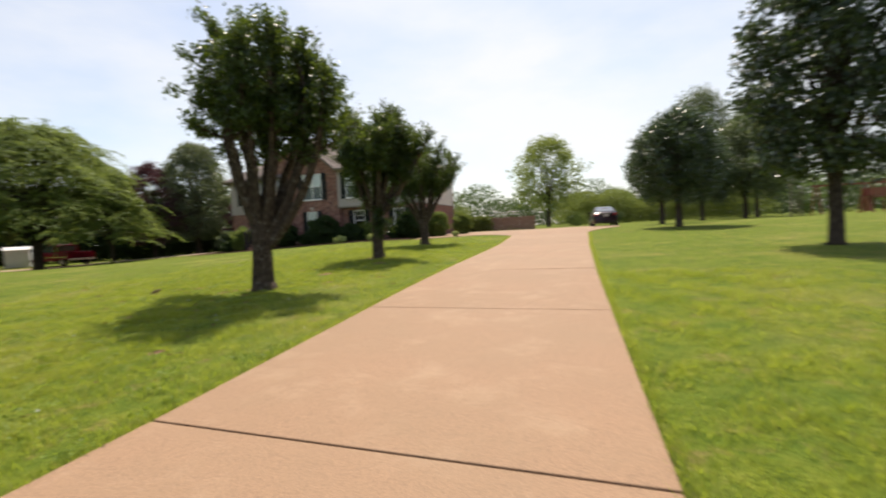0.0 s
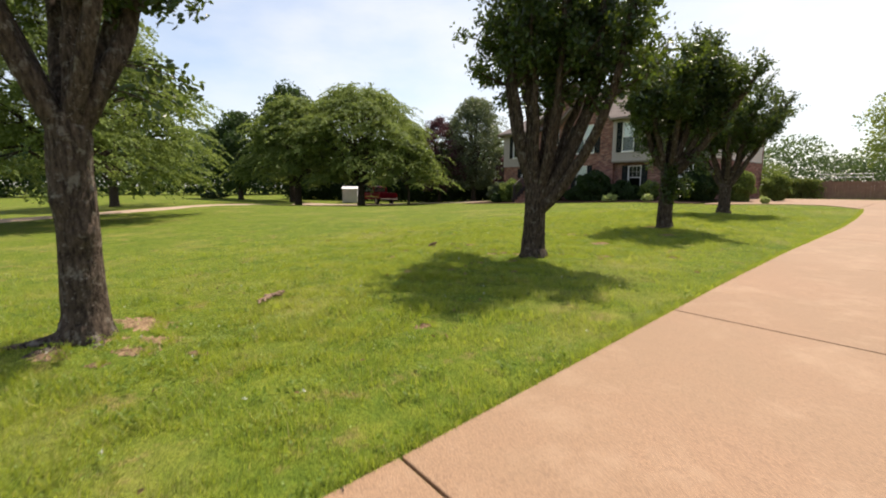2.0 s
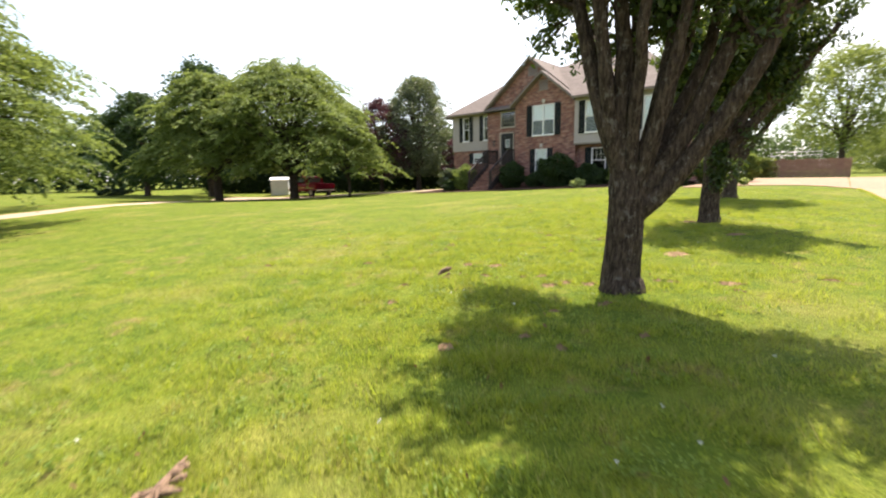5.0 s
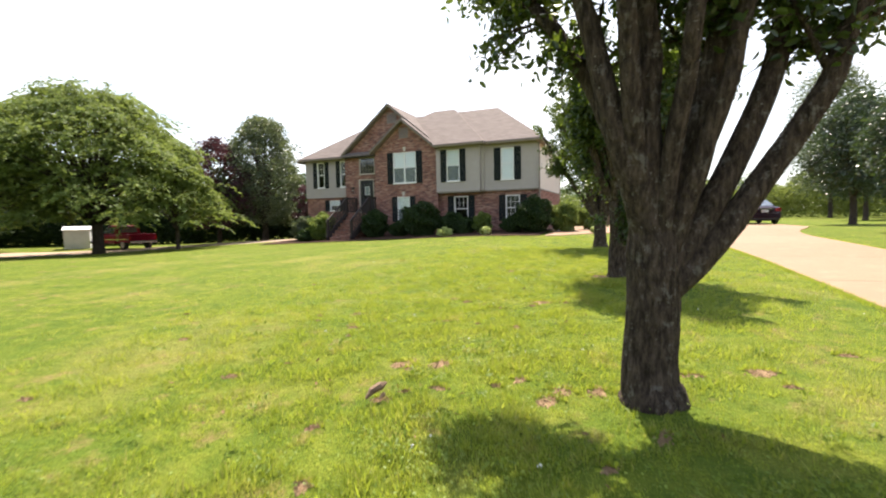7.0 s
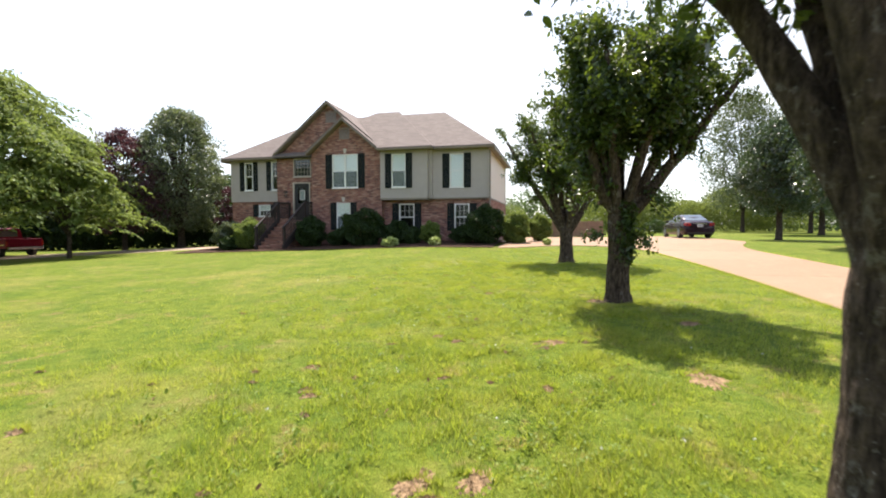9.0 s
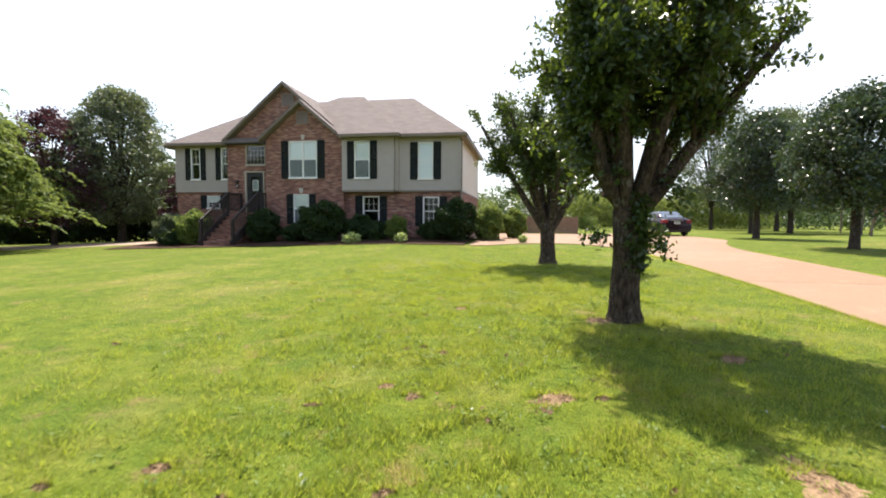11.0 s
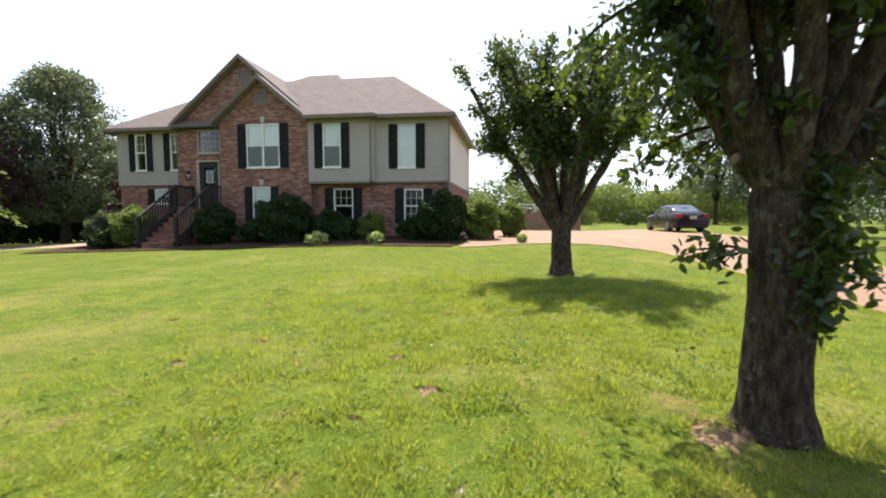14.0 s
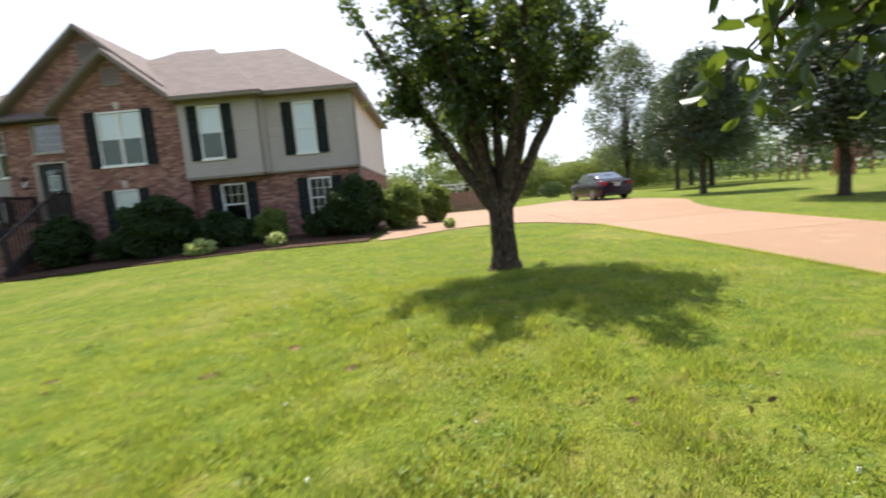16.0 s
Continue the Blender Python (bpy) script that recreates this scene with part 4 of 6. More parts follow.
for x in (-21.25, -19.45):
    lamp = hpart("wall_lamp", Mesh().box(x - 0.05, x + 0.05, 28.64, 28.75, 3.53, 3.62), BLACKPLASTIC)
    hpart("lamp_cap", Mesh().box(x - 0.07, x + 0.07, 28.58, 28.72, 3.5, 3.53), BLACKPLASTIC, lamp)
    hpart("lamp_base", Mesh().box(x - 0.075, x + 0.075, 28.575, 28.725, 3.26, 3.28), BLACKPLASTIC, lamp)
    hpart("lamp_glass", Mesh().box(x - 0.06, x + 0.06, 28.59, 28.71, 3.28, 3.5), GLASS, lamp)
# front steps
SX0, SX1, ST = -20.95, -19.5, 1.95
stairs = hpart("front_steps", Mesh().box(-21.35, -19.27, 27.6, 28.74, 0.2, ST), BRICK, None, "brick landing and steps")
rise, run = (ST - 0.42) / 8, 0.28
for k in range(7):
    zt = ST - rise * (k + 1)
    yb = 27.6 - run * k
    hpart("step", Mesh().box(SX0, SX1, yb - run, yb, 0.2, zt - 0.04).box(SX0 - 0.01, SX1 + 0.01, yb - run - 0.02, yb, zt - 0.04, zt), BRICK, stairs)
for x in (SX0 - 0.07, SX1 + 0.07):
    rail = hpart("stair_railing", Mesh().beam((x, 25.5, 1.5), (x, 27.6, 2.9), 0.09, 0.06).beam((x, 27.6, 2.9), (x, 28.7, 2.9), 0.09, 0.06), DARKWOOD, None, "dark wooden stair railing")
    for y, za, zb in ((25.6, 0.3, 1.62), (27.6, 1.9, 2.95), (28.65, 1.95, 2.95)):
        hpart("post", Mesh().box(x - 0.05, x + 0.05, y - 0.05, y + 0.05, za, zb), DARKWOOD, rail)
    hpart("bottom_rail", Mesh().beam((x, 25.6, 0.74), (x, 27.6, 2.08), 0.06, 0.05).beam((x, 27.6, 2.08), (x, 28.65, 2.08), 0.06, 0.05), DARKWOOD, rail)
    for k in range(21):
        y = 25.75 + 0.14 * k
        zb = 0.74 + (y - 25.6) * 0.67 if y < 27.6 else 2.08
        zt = 1.5 + (y - 25.5) * 0.667 if y < 27.6 else 2.9
        if abs(y - 27.6) > 0.08:
            hpart("baluster", Mesh().box(x - 0.018, x + 0.018, y - 0.018, y + 0.018, zb, zt), DARKWOOD, rail)
    hpart("stringer", Mesh().beam((x, 25.5, 0.5), (x, 27.6, 1.8), 0.08, 0.3), DARKWOOD, rail)
hpart("landing_railing", Mesh().box(-21.35, -21.27, 27.6, 28.7, 2.85, 2.93).box(-21.35, -21.27, 27.6, 27.68, 1.95, 2.9).box(-21.35, -20.95, 27.6, 27.68, 2.85, 2.93), DARKWOOD)


# ---- foliage ----
def leaf_arrays(centres, size, rng, droop=0.35, flat=0.5, narrow=0.55):
    """Pointed oval leaves, folded along the midrib, at the given centres."""
    n = len(centres)
    d = rng.normal(size=(n, 3))
    d[:, 2] -= droop
    d /= np.linalg.norm(d, axis=1, keepdims=True)
    nrm = rng.normal(size=(n, 3))
    nrm[:, 2] += flat
    side = np.cross(d, nrm)
    side /= np.linalg.norm(side, axis=1, keepdims=True) + 1e-9
    up = np.cross(side, d)
    s = (size * rng.uniform(0.65, 1.25, n))[:, None]
    w = s * narrow * 0.5
    cols = [centres - d * s * 0.5,
            centres - d * s * 0.22 + side * w * 0.85 + up * w * 0.35,
            centres + d * s * 0.18 + side * w * 0.8 + up * w * 0.3,
            centres + d * s * 0.5 - up * s * 0.06,
            centres + d * s * 0.18 - side * w * 0.8 + up * w * 0.3,
            centres - d * s * 0.22 - side * w * 0.85 + up * w * 0.35]
    v = np.stack(cols, 1).reshape(-1, 3)
    k = np.arange(n)[:, None] * 6
    f = np.concatenate([k + np.array([[0, 1, 2, 3]]), k + np.array([[0, 3, 4, 5]])])
    return v, f


def card_arrays(centres, size, rng, flat=0.4, along=None, wide=0.3):
    """Simple folded diamonds for leaves that stay far off."""
    n = len(centres)
    d = rng.normal(size=(n, 3)) if along is None else along
    d /= np.linalg.norm(d, axis=1, keepdims=True)
    nrm = rng.normal(size=(n, 3))
    nrm[:, 2] += flat
    side = np.cross(d, nrm)
    side /= np.linalg.norm(side, axis=1, keepdims=True) + 1e-9
    up = np.cross(side, d)
    s = (size * rng.uniform(0.6, 1.3, n))[:, None]
    v = np.stack([centres - d * s * 0.5, centres + side * s * wide + up * s * 0.1, centres + d * s * 0.5, centres - side * s * wide + up * s * 0.1], 1).reshape(-1, 3)
    return v, np.arange(n)[:, None] * 4 + np.array([[0, 1, 2, 3]])


def curve_points(p, d, length, n, bend, r):
    """A wandering branch from p in direction d, bending by the vector bend."""
    pts = [Vector(p)]
    d = Vector(d).normalized()
    for _ in range(n):
        d = (d + Vector(bend) / n + Vector((r.uniform(-1, 1), r.uniform(-1, 1), r.uniform(-1, 1))) * 0.12).normalized()
        pts.append(pts[-1] + d * length / n)
    return pts


def bark_tube(m, pts, radii, n, seed, amp=0.06, more=3, flare=(), knots=()):
    """A tube with long furrows; flare holds (angle, strength) of root buttresses at its foot."""
    pts = [Vector(p) for p in pts]
    fine, rad = [], []
    for k in range(len(pts) - 1):
        p0, p1, p2, p3 = pts[max(k - 1, 0)], pts[k], pts[k + 1], pts[min(k + 2, len(pts) - 1)]
        for j in range(more):
            f = j / more
            fine.append(0.5 * (2 * p1 + (p2 - p0) * f + (2 * p0 - 5 * p1 + 4 * p2 - p3) * f * f + (3 * p1 - p0 - 3 * p2 + p3) * f ** 3))
            rad.append(radii[k] * (1 - f) + radii[k + 1] * f)
    fine.append(pts[-1])
    rad.append(radii[-1])
    base, side, run = len(m.v), None, 0.0
    for k, p in enumerate(fine):
        d = (fine[min(k + 1, len(fine) - 1)] - fine[max(k - 1, 0)]).normalized()
        side = d.orthogonal().normalized() if side is None else (side - d * side.dot(d)).normalized()
        up = d.cross(side)
        if k:
            run += (p - fine[k - 1]).length
        for j in range(n):
            a = 2 * math.pi * j / n
            w = side * math.cos(a) + up * math.sin(a)
            q = Vector((math.cos(a) * 2.6, math.sin(a) * 2.6, run * 2.2 + seed * 7.3))
            ridge = abs(noise.noise(q * 1.9)) * -2.2 + 0.5 + noise.noise(Vector((q.x * 0.5, q.y * 0.5, run * 1.6 + seed))) * 0.9
            r = rad[k] * (1 + amp * ridge)
            wa = math.atan2(w.y, w.x)
            for fa, fs in flare:
                near = math.cos(wa - fa)
                if near > 0:
                    r += rad[k] * fs * near ** 10 * math.exp(-run / 0.16)
            for kz, ka, ks in knots:
                r += rad[k] * ks * max(0, math.cos(wa - ka)) ** 8 * math.exp(-((run - kz) / 0.07) ** 2)
            m.v.append(tuple(p + w * r))
    for k in range(len(fine) - 1):
        for j in range(n):
            a, b = base + k * n + j, base + k * n + (j + 1) % n
            m.f.append((a, b, b + n, a + n))
    m.f.append(tuple(base + (len(fine) - 1) * n + j for j in range(n)))
    return m


def smooth_path(a, m, e, n, r, wob):
    """Points of a limb from a through m to e, with a little wander."""
    a, m, e = Vector(a), Vector(m), Vector(e)
    la, lb = (m - a).length, (e - m).length
    f = la / (la + lb)
    c = (m - a * (1 - f) ** 2 - e * f ** 2) / (2 * f * (1 - f))
    out = []
    for i in range(n + 1):
        t = i / n
        p = a * (1 - t) ** 2 + c * (2 * t * (1 - t)) + e * t * t
        out.append(p + Vector((r.uniform(-1, 1), r.uniform(-1, 1), r.uniform(-0.5, 0.5))) * (wob * min(1, 2 * t)))
    return out


def row_tree(x, y, seed, fork, r0, main, leaves=30000, shoots=34, low=0.42, ivy=0.0, sprigs=(), stubs=(), flare=(), knots=(), roots=(), crest=(1.0, 1.03, 0.8), sprays=(), bare=(0.0, 0.0), under=None, bark=None, label="topped pear tree with stout limbs on a short trunk"):
    """A topped pear tree. main: for each limb the height where it leaves the trunk, a point on its way, its end, its radius."""
    r, rng = random.Random(seed), np.random.default_rng(seed)
    bark = bark or BARK
    t = thing("pear_tree", (x, y, gz(x, y) - 0.03), label, "tree", "trees along the driveway")
    base, top = Vector((0, 0, 0)), Vector((0, 0, fork))
    zs = [-0.08, 0.04, 0.12, 0.3, 0.55, 0.8, 0.95, 1.06]
    fl = [1.38, 1.2, 1.08, 1.02, 0.98, *crest]
    m = Mesh()
    pts = [base.lerp(top, z) + Vector((r.uniform(-1, 1), r.uniform(-1, 1), 0)) * 0.012 for z in zs]
    feet = list(flare) or [(k * 1.26 + r.uniform(-0.3, 0.3), r.uniform(0.2, 0.45)) for k in range(5)]
    bark_tube(m, pts, [r0 * f for f in fl], 64, seed, 0.06, 7, feet, knots)
    part("trunk", m, bark, t, smooth=True)
    for ra, rl in roots:
        d, s = Vector((math.cos(ra), math.sin(ra), 0)), Vector((-math.sin(ra), math.cos(ra), 0))
        rp = [d * r0 * 0.6 + Vector((0, 0, 0.16)), d * r0 * 1.15 + Vector((0, 0, 0.06)), d * (r0 + 0.35 * rl) + s * 0.03 + Vector((0, 0, 0.022)), d * (r0 + 0.7 * rl) + s * 0.01 + Vector((0, 0, 0.006)), d * (r0 + rl) - s * 0.05 + Vector((0, 0, -0.04))]
        part("root", bark_tube(Mesh(), rp, [0.07, 0.062, 0.05, 0.036, 0.02], 16, seed + ra, 0.1, 5), bark, t, smooth=True)
    twigs, stems = Mesh(), []
    for k, (h0, mx, my, mz, ex, ey, ez, rad0) in enumerate(main):
        out = Vector((mx, my, 0)).normalized()
        start = Vector((0, 0, h0)) + out * r0 * 0.35
        foot = Vector((0, 0, h0 - 0.3)) + out * r0 * 0.12
        pts = smooth_path(start, (mx, my, mz), (ex, ey, ez), 11, r, 0.028)
        rad = [rad0 * (1 - 0.66 * (i / 11) ** 1.1) + 0.008 for i in range(12)]
        part("limb", bark_tube(Mesh(), [foot] + pts, [rad0 * 1.12] + rad, 20, seed + k, 0.06, 3), bark, t, smooth=True)
        whole = [(pts, 1.0)]
        # secondary branches that fork off the limb
        for _ in range(3):
            f = r.uniform(0.45, 0.85)
            p = pts[int(f * 11)]
            a2 = r.uniform(0, 6.28)
            d = Vector((math.cos(a2), math.sin(a2), r.uniform(0.35, 1.1))) + out * 0.35
            q = curve_points(p, d, r.uniform(0.55, 1.0), 5, (0, 0, 0.45), r)
            rb_ = rad[int(f * 11)] * 0.5
            part("branch", Mesh().tube(q, [rb_, rb_ * 0.8, rb_ * 0.62, rb_ * 0.46, rb_ * 0.32, 0.006], 9, 0.06, r), bark, t, smooth=True)
            whole.append((q, 0.42))
        for q, share in whole:
            for _ in range(int(shoots * share * r.uniform(0.75, 1.25))):
                f = (low + (1 - low) * r.random() ** 0.8) if share == 1.0 else r.random()
                i = min(int(f * (len(q) - 1)), len(q) - 2)
                p = q[i].lerp(q[i + 1], r.random())
                a2 = r.uniform(0, 6.28)
                rise = r.uniform(0.2, 1.5) if r.random() < 0.72 else r.uniform(-0.7, 0.2)
                d = Vector((math.cos(a2), math.sin(a2), rise)) + out * 0.3
                bp = curve_points(p, d, r.uniform(0.22, 0.58) * (0.75 + 0.4 * f), 4, (0, 0, r.uniform(-0.5, 0.3)), r)
                twigs.tube(bp, [0.008, 0.006, 0.005, 0.0035, 0.002], 4)
                stems.append((bp, r.choice([0.5, 0.7, 1, 1, 1.6, 2.4])))
            if share == 1.0:
                for _ in range(4):
                    bp = curve_points(q[-1], (r.uniform(-0.7, 0.7) + out.x * 0.3, r.uniform(-0.7, 0.7) + out.y * 0.3, 1), r.uniform(0.3, 0.62), 4, (0, 0, 0.2), r)
                    twigs.tube(bp, [0.013, 0.01, 0.008, 0.006, 0.003], 4)
                    stems.append((bp, 1.3))
    part("twig", twigs, bark, t)["kind"] = "stuff"
    ctrl = np.array([[tuple(p) for p in bp] for bp, _ in stems])
    w = np.array([k for _, k in stems])
    pick = rng.choice(len(stems), leaves, p=w / w.sum())
    u = rng.uniform(0.6, 4.0, leaves)
    i0 = np.minimum(u.astype(int), 3)
    fr = (u - i0)[:, None]
    pos = ctrl[pick, i0] * (1 - fr) + ctrl[pick, i0 + 1] * fr + np.clip(rng.normal(size=(leaves, 3)), -2, 2) * 0.062
    # the lower limbs and the heart of the crown carry few leaves
    heart = (pos[:, 2] < bare[1]) & (np.hypot(pos[:, 0], pos[:, 1]) < 0.8) & (pos[:, 0] < 0.1)
    chance = np.where(pos[:, 2] < bare[0], np.where(pos[:, 0] < 0.3, 0.12, 0.4), np.where(heart, 0.45, 1.0))
    pos = pos[rng.random(leaves) < chance]
    if under:
        below = (pos[:, 0] > under[0]) & (pos[:, 0] < under[0] + 1.15) & (pos[:, 2] < under[1] + under[2] * (pos[:, 0] - under[0]))
        pos = pos[~below | (rng.random(len(pos)) < 0.4)]
    if ivy:
        # leaves that cling to the trunk on the side away from the lawn
        m_ = int(1300 * ivy)
        ang, zz = rng.normal(size=m_) * 0.55 - 0.75, rng.beta(1.6, 1.5, m_)
        rad_ = r0 + np.abs(rng.normal(size=m_)) * 0.05
        pos = np.concatenate([pos, np.stack([np.cos(ang) * rad_, np.sin(ang) * rad_, fork * (0.42 + 0.72 * zz)], 1)])
    # loose sprays: a middle, its spread and the number of shoots in it
    sprigs = list(sprigs)
    for cx, cy, cz, wide, count in sprays:
        for _ in range(count):
            e_ = Vector((cx, cy, cz)) + Vector((r.uniform(-1, 1), r.uniform(-1, 1), r.uniform(-1, 1))) * wide
            sprigs.append(((e_.x * 0.45, e_.y * 0.45, e_.z + 0.25 * min(1, math.hypot(e_.x, e_.y))), e_))
    if sprigs:
        sp, extra = Mesh(), []
        for s0, s1 in sprigs:
            s0, s1 = Vector(s0), Vector(s1)
            for _ in range(3):
                e_ = s1 + Vector((r.uniform(-1, 1), r.uniform(-1, 1), r.uniform(-1, 0.6))) * 0.14
                mid = s0.lerp(e_, 0.55) + Vector((0, 0, 0.1 * (e_ - s0).length))
                bp = [s0, s0.lerp(mid, 0.5) + Vector((0, 0, 0.02)), mid, mid.lerp(e_, 0.5) + Vector((0, 0, 0.02)), e_]
                sp.tube(bp, [0.011, 0.009, 0.007, 0.005, 0.003], 5)
                extra += [tuple(q) for q in bp[2:] for _ in range(8)]
        part("low_shoot", sp, bark, t)["kind"] = "stuff"
        e = np.array(extra)
        pos = np.concatenate([pos, e + rng.normal(size=e.shape) * 0.055])
    v, f_ = leaf_arrays(pos, 0.082, rng, 0.5)
    part("leaves", array_mesh("leaves", v, f_, LEAF_PEAR), None, t)["kind"] = "stuff"
    for p, q in stubs:
        p, q = Vector(p), Vector(q)
        st = part("limb_stub", Mesh().tube([p, p.lerp(q, 0.6), q], [0.055, 0.042, 0.034], 14, 0.1, r), bark, t)
        part("cut_face", Mesh().tube([q, q + (q - p).normalized() * 0.006], [0.03, 0.027], 14), CUTWOOD, st, "pale sawn wood")
    return t


def crown_tree(name, x, y, seed, height, radius, leaf, label, trunk_h=1.6, r0=0.22, n=9000, size=0.2, shape=1.0, bark=None, z0=None, clumps=60, group="", category="tree", sigma=0.16, puff=0.75, sprays=0):
    """A tree with limbs that reach into a crown of clumps; shape > 1 widens it low, < 1 makes it a cone."""
    r, rng = random.Random(seed), np.random.default_rng(seed)
    t = thing(name, (x, y, gz(x, y) - 0.05), label, category, group)
    m = Mesh()
    zc0 = trunk_h * 0.75 if z0 is None else z0
    H = height - zc0
    m.tube([(0, 0, 0), (0.01, 0, 0.12), (0.02, 0.01, trunk_h * 0.5), (0.0, 0.03, trunk_h), (0.03, 0.0, trunk_h + H * 0.45)], [r0 * 1.6, r0 * 1.15, r0, r0 * 0.9, r0 * 0.3], 12, 0.06, r)
    part("trunk", m, bark or BARK_DARK, t, smooth=True)
    cs = []
    for k in range(clumps):
        u = (k + r.random()) / clumps
        a = k * 2.399963 + r.uniform(-0.4, 0.4)
        zz = u ** 0.85
        prof = math.sin(math.pi * min(1, 0.12 + 0.88 * zz)) ** 0.6 if shape >= 1 else (1 - zz) ** 0.75 * 1.02 + 0.08
        if shape > 1:
            prof = max(0.05, (1 - zz ** 2.2)) ** 0.55 * (0.75 + 0.35 * (1 - zz))
        rr = radius * prof * r.uniform(0.55, 1.05)
        c = Vector((rr * math.cos(a), rr * math.sin(a), zc0 + H * (0.06 + 0.9 * zz) + r.uniform(-0.2, 0.2)))
        cs.append((*c, r.uniform(0.7, 1.3)))
        if k % 3 == 0:
            s = Vector((0, 0, trunk_h * r.uniform(0.8, 1.1) + (c.z - trunk_h) * 0.25 * r.random()))
            mid = s.lerp(c, 0.5) + Vector((0, 0, 0.12 * H * (1 if shape >= 1 else -0.3)))
            part("limb", Mesh().tube([s, s.lerp(mid, 0.5) + Vector((0, 0, 0.03 * H)), mid, c], [r0 * 0.38, r0 * 0.28, r0 * 0.2, 0.02], 6), bark or BARK_DARK, t, smooth=True)
    c = np.array(cs)
    if sprays:
        k = rng.integers(0, len(c), sprays)
        az = np.arctan2(c[k, 1], c[k, 0]) + rng.normal(size=sprays) * 0.8
        ln = radius * rng.uniform(0.14, 0.36, sprays)
        o = c[k, :3] + rng.normal(size=(sprays, 3)) * np.array([[0.08, 0.08, 0.045]]) * radius
        pick = rng.integers(0, sprays, n)
        s = rng.random(n) ** 0.8
        lat = rng.normal(size=n) * 0.22 * (1.1 - s)
        a_, l_ = az[pick], ln[pick]
        pos = np.stack([o[pick, 0] + l_ * (s * np.cos(a_) - lat * np.sin(a_)), o[pick, 1] + l_ * (s * np.sin(a_) + lat * np.cos(a_)),
                        o[pick, 2] + l_ * (0.28 * s - 0.62 * s * s) + rng.normal(size=n) * 0.03 * l_], 1)
        pos[:, 2] = np.maximum(pos[:, 2], zc0 * 0.6)
        d = np.stack([np.cos(a_), np.sin(a_), 0.28 - 1.24 * s], 1) + rng.normal(size=(n, 3)) * 0.45
        v, f = card_arrays(pos, size, rng, 1.6, d, 0.27)
        part("crown", array_mesh("crown", v, f, leaf), None, t)["kind"] = "stuff"
        return t
    pick = rng.integers(0, len(c), n)
    sg = radius * sigma * 2.0
    ball = rng.normal(size=(n, 3))
    ball *= (rng.random((n, 1)) ** 0.45) / np.linalg.norm(ball, axis=1, keepdims=True)
    pos = c[pick, :3] + ball * (c[pick, 3:4] * np.array([[sg, sg, sg * puff]]))
    pos[:, 2] = np.maximum(pos[:, 2], zc0 * 0.7)
    v, f = card_arrays(pos, size, rng)
    ob = part("crown", array_mesh("crown", v, f, leaf), None, t)
    ob["kind"] = "stuff"
    return t


def shrub(name, x, y, seed, w, h, leaf, label, n=2600, size=0.09, category="shrub", group="", depth=None):
    r, rng = random.Random(seed), np.random.default_rng(seed)
    t = thing(name, (x, y, gz(x, y)), label, category, group)
    for k in range(7):
        a = k * 0.9 + r.random()
        part("stem", Mesh().tube([(0.05 * math.cos(a), 0.05 * math.sin(a), -0.04), (w * 0.16 * math.cos(a), w * 0.16 * math.sin(a), h * 0.45), (w * 0.33 * math.cos(a), w * 0.33 * math.sin(a), h * 0.8)], [0.022, 0.016, 0.005], 5), BARK_DARK, t)
    d = rng.normal(size=(n, 3))
    d /= np.linalg.norm(d, axis=1, keepdims=True)
    lump = 1 + 0.16 * np.sin(d[:, 0] * 5 + seed) * np.cos(d[:, 1] * 6 + seed * 2) + 0.12 * np.sin(d[:, 2] * 8 + d[:, 0] * 4)
    rad = lump * rng.uniform(0.62, 1.04, n) ** 0.5
    pos = d * rad[:, None] * np.array([[w / 2, (depth or w) / 2, h * 0.52]])
    pos[:, 2] += h * 0.5
    pos = pos[pos[:, 2] > 0.02]
    v, f = card_arrays(pos, size * 1.1, rng, 0.6)
    ob = part("foliage", array_mesh("foliage", v, f, leaf), None, t)
    ob["kind"] = "stuff"
    return t


# the row along the drive
row_tree(-5.265, 1.835, 11, 1.86, 0.156,
         [(1.82, 0.1, -0.25, 2.35, 0.2, -0.95, 4.0, 0.08), (1.8, 0.0, 0.1, 2.6, 0.05, 0.25, 4.5, 0.09), (1.8, 0.05, 0.38, 2.5, 0.15, 1.0, 4.3, 0.085), (1.82, -0.4, 0.0, 2.6, -0.95, 0.1, 4.3, 0.08),
          (1.84, 0.32, 0.2, 2.7, 0.8, 0.4, 4.2, 0.07), (1.82, -0.2, -0.3, 2.7, -0.5, -0.75, 4.3, 0.07), (1.82, -0.2, 0.35, 2.7, -0.5, 0.8, 4.3, 0.07)],
         leaves=20000, shoots=26, low=0.5, bark=BARK_LICHEN_LIT, flare=[(-1.0, 0.95), (-1.8, 0.95), (0.2, 0.6), (1.6, 0.5), (2.8, 0.6)], roots=[(-1.0, 0.42), (-1.75, 0.55), (2.9, 0.3), (0.1, 0.3)], knots=[(1.12, 0.2, 0.3), (0.7, -0.2, 0.12), (1.4, -1.0, 0.22)],
         sprigs=[((0.0, 0.2, 2.2), (0.17, 0.79, 2.05)), ((0.05, 0.3, 2.4), (0.3, 0.8, 2.3))])
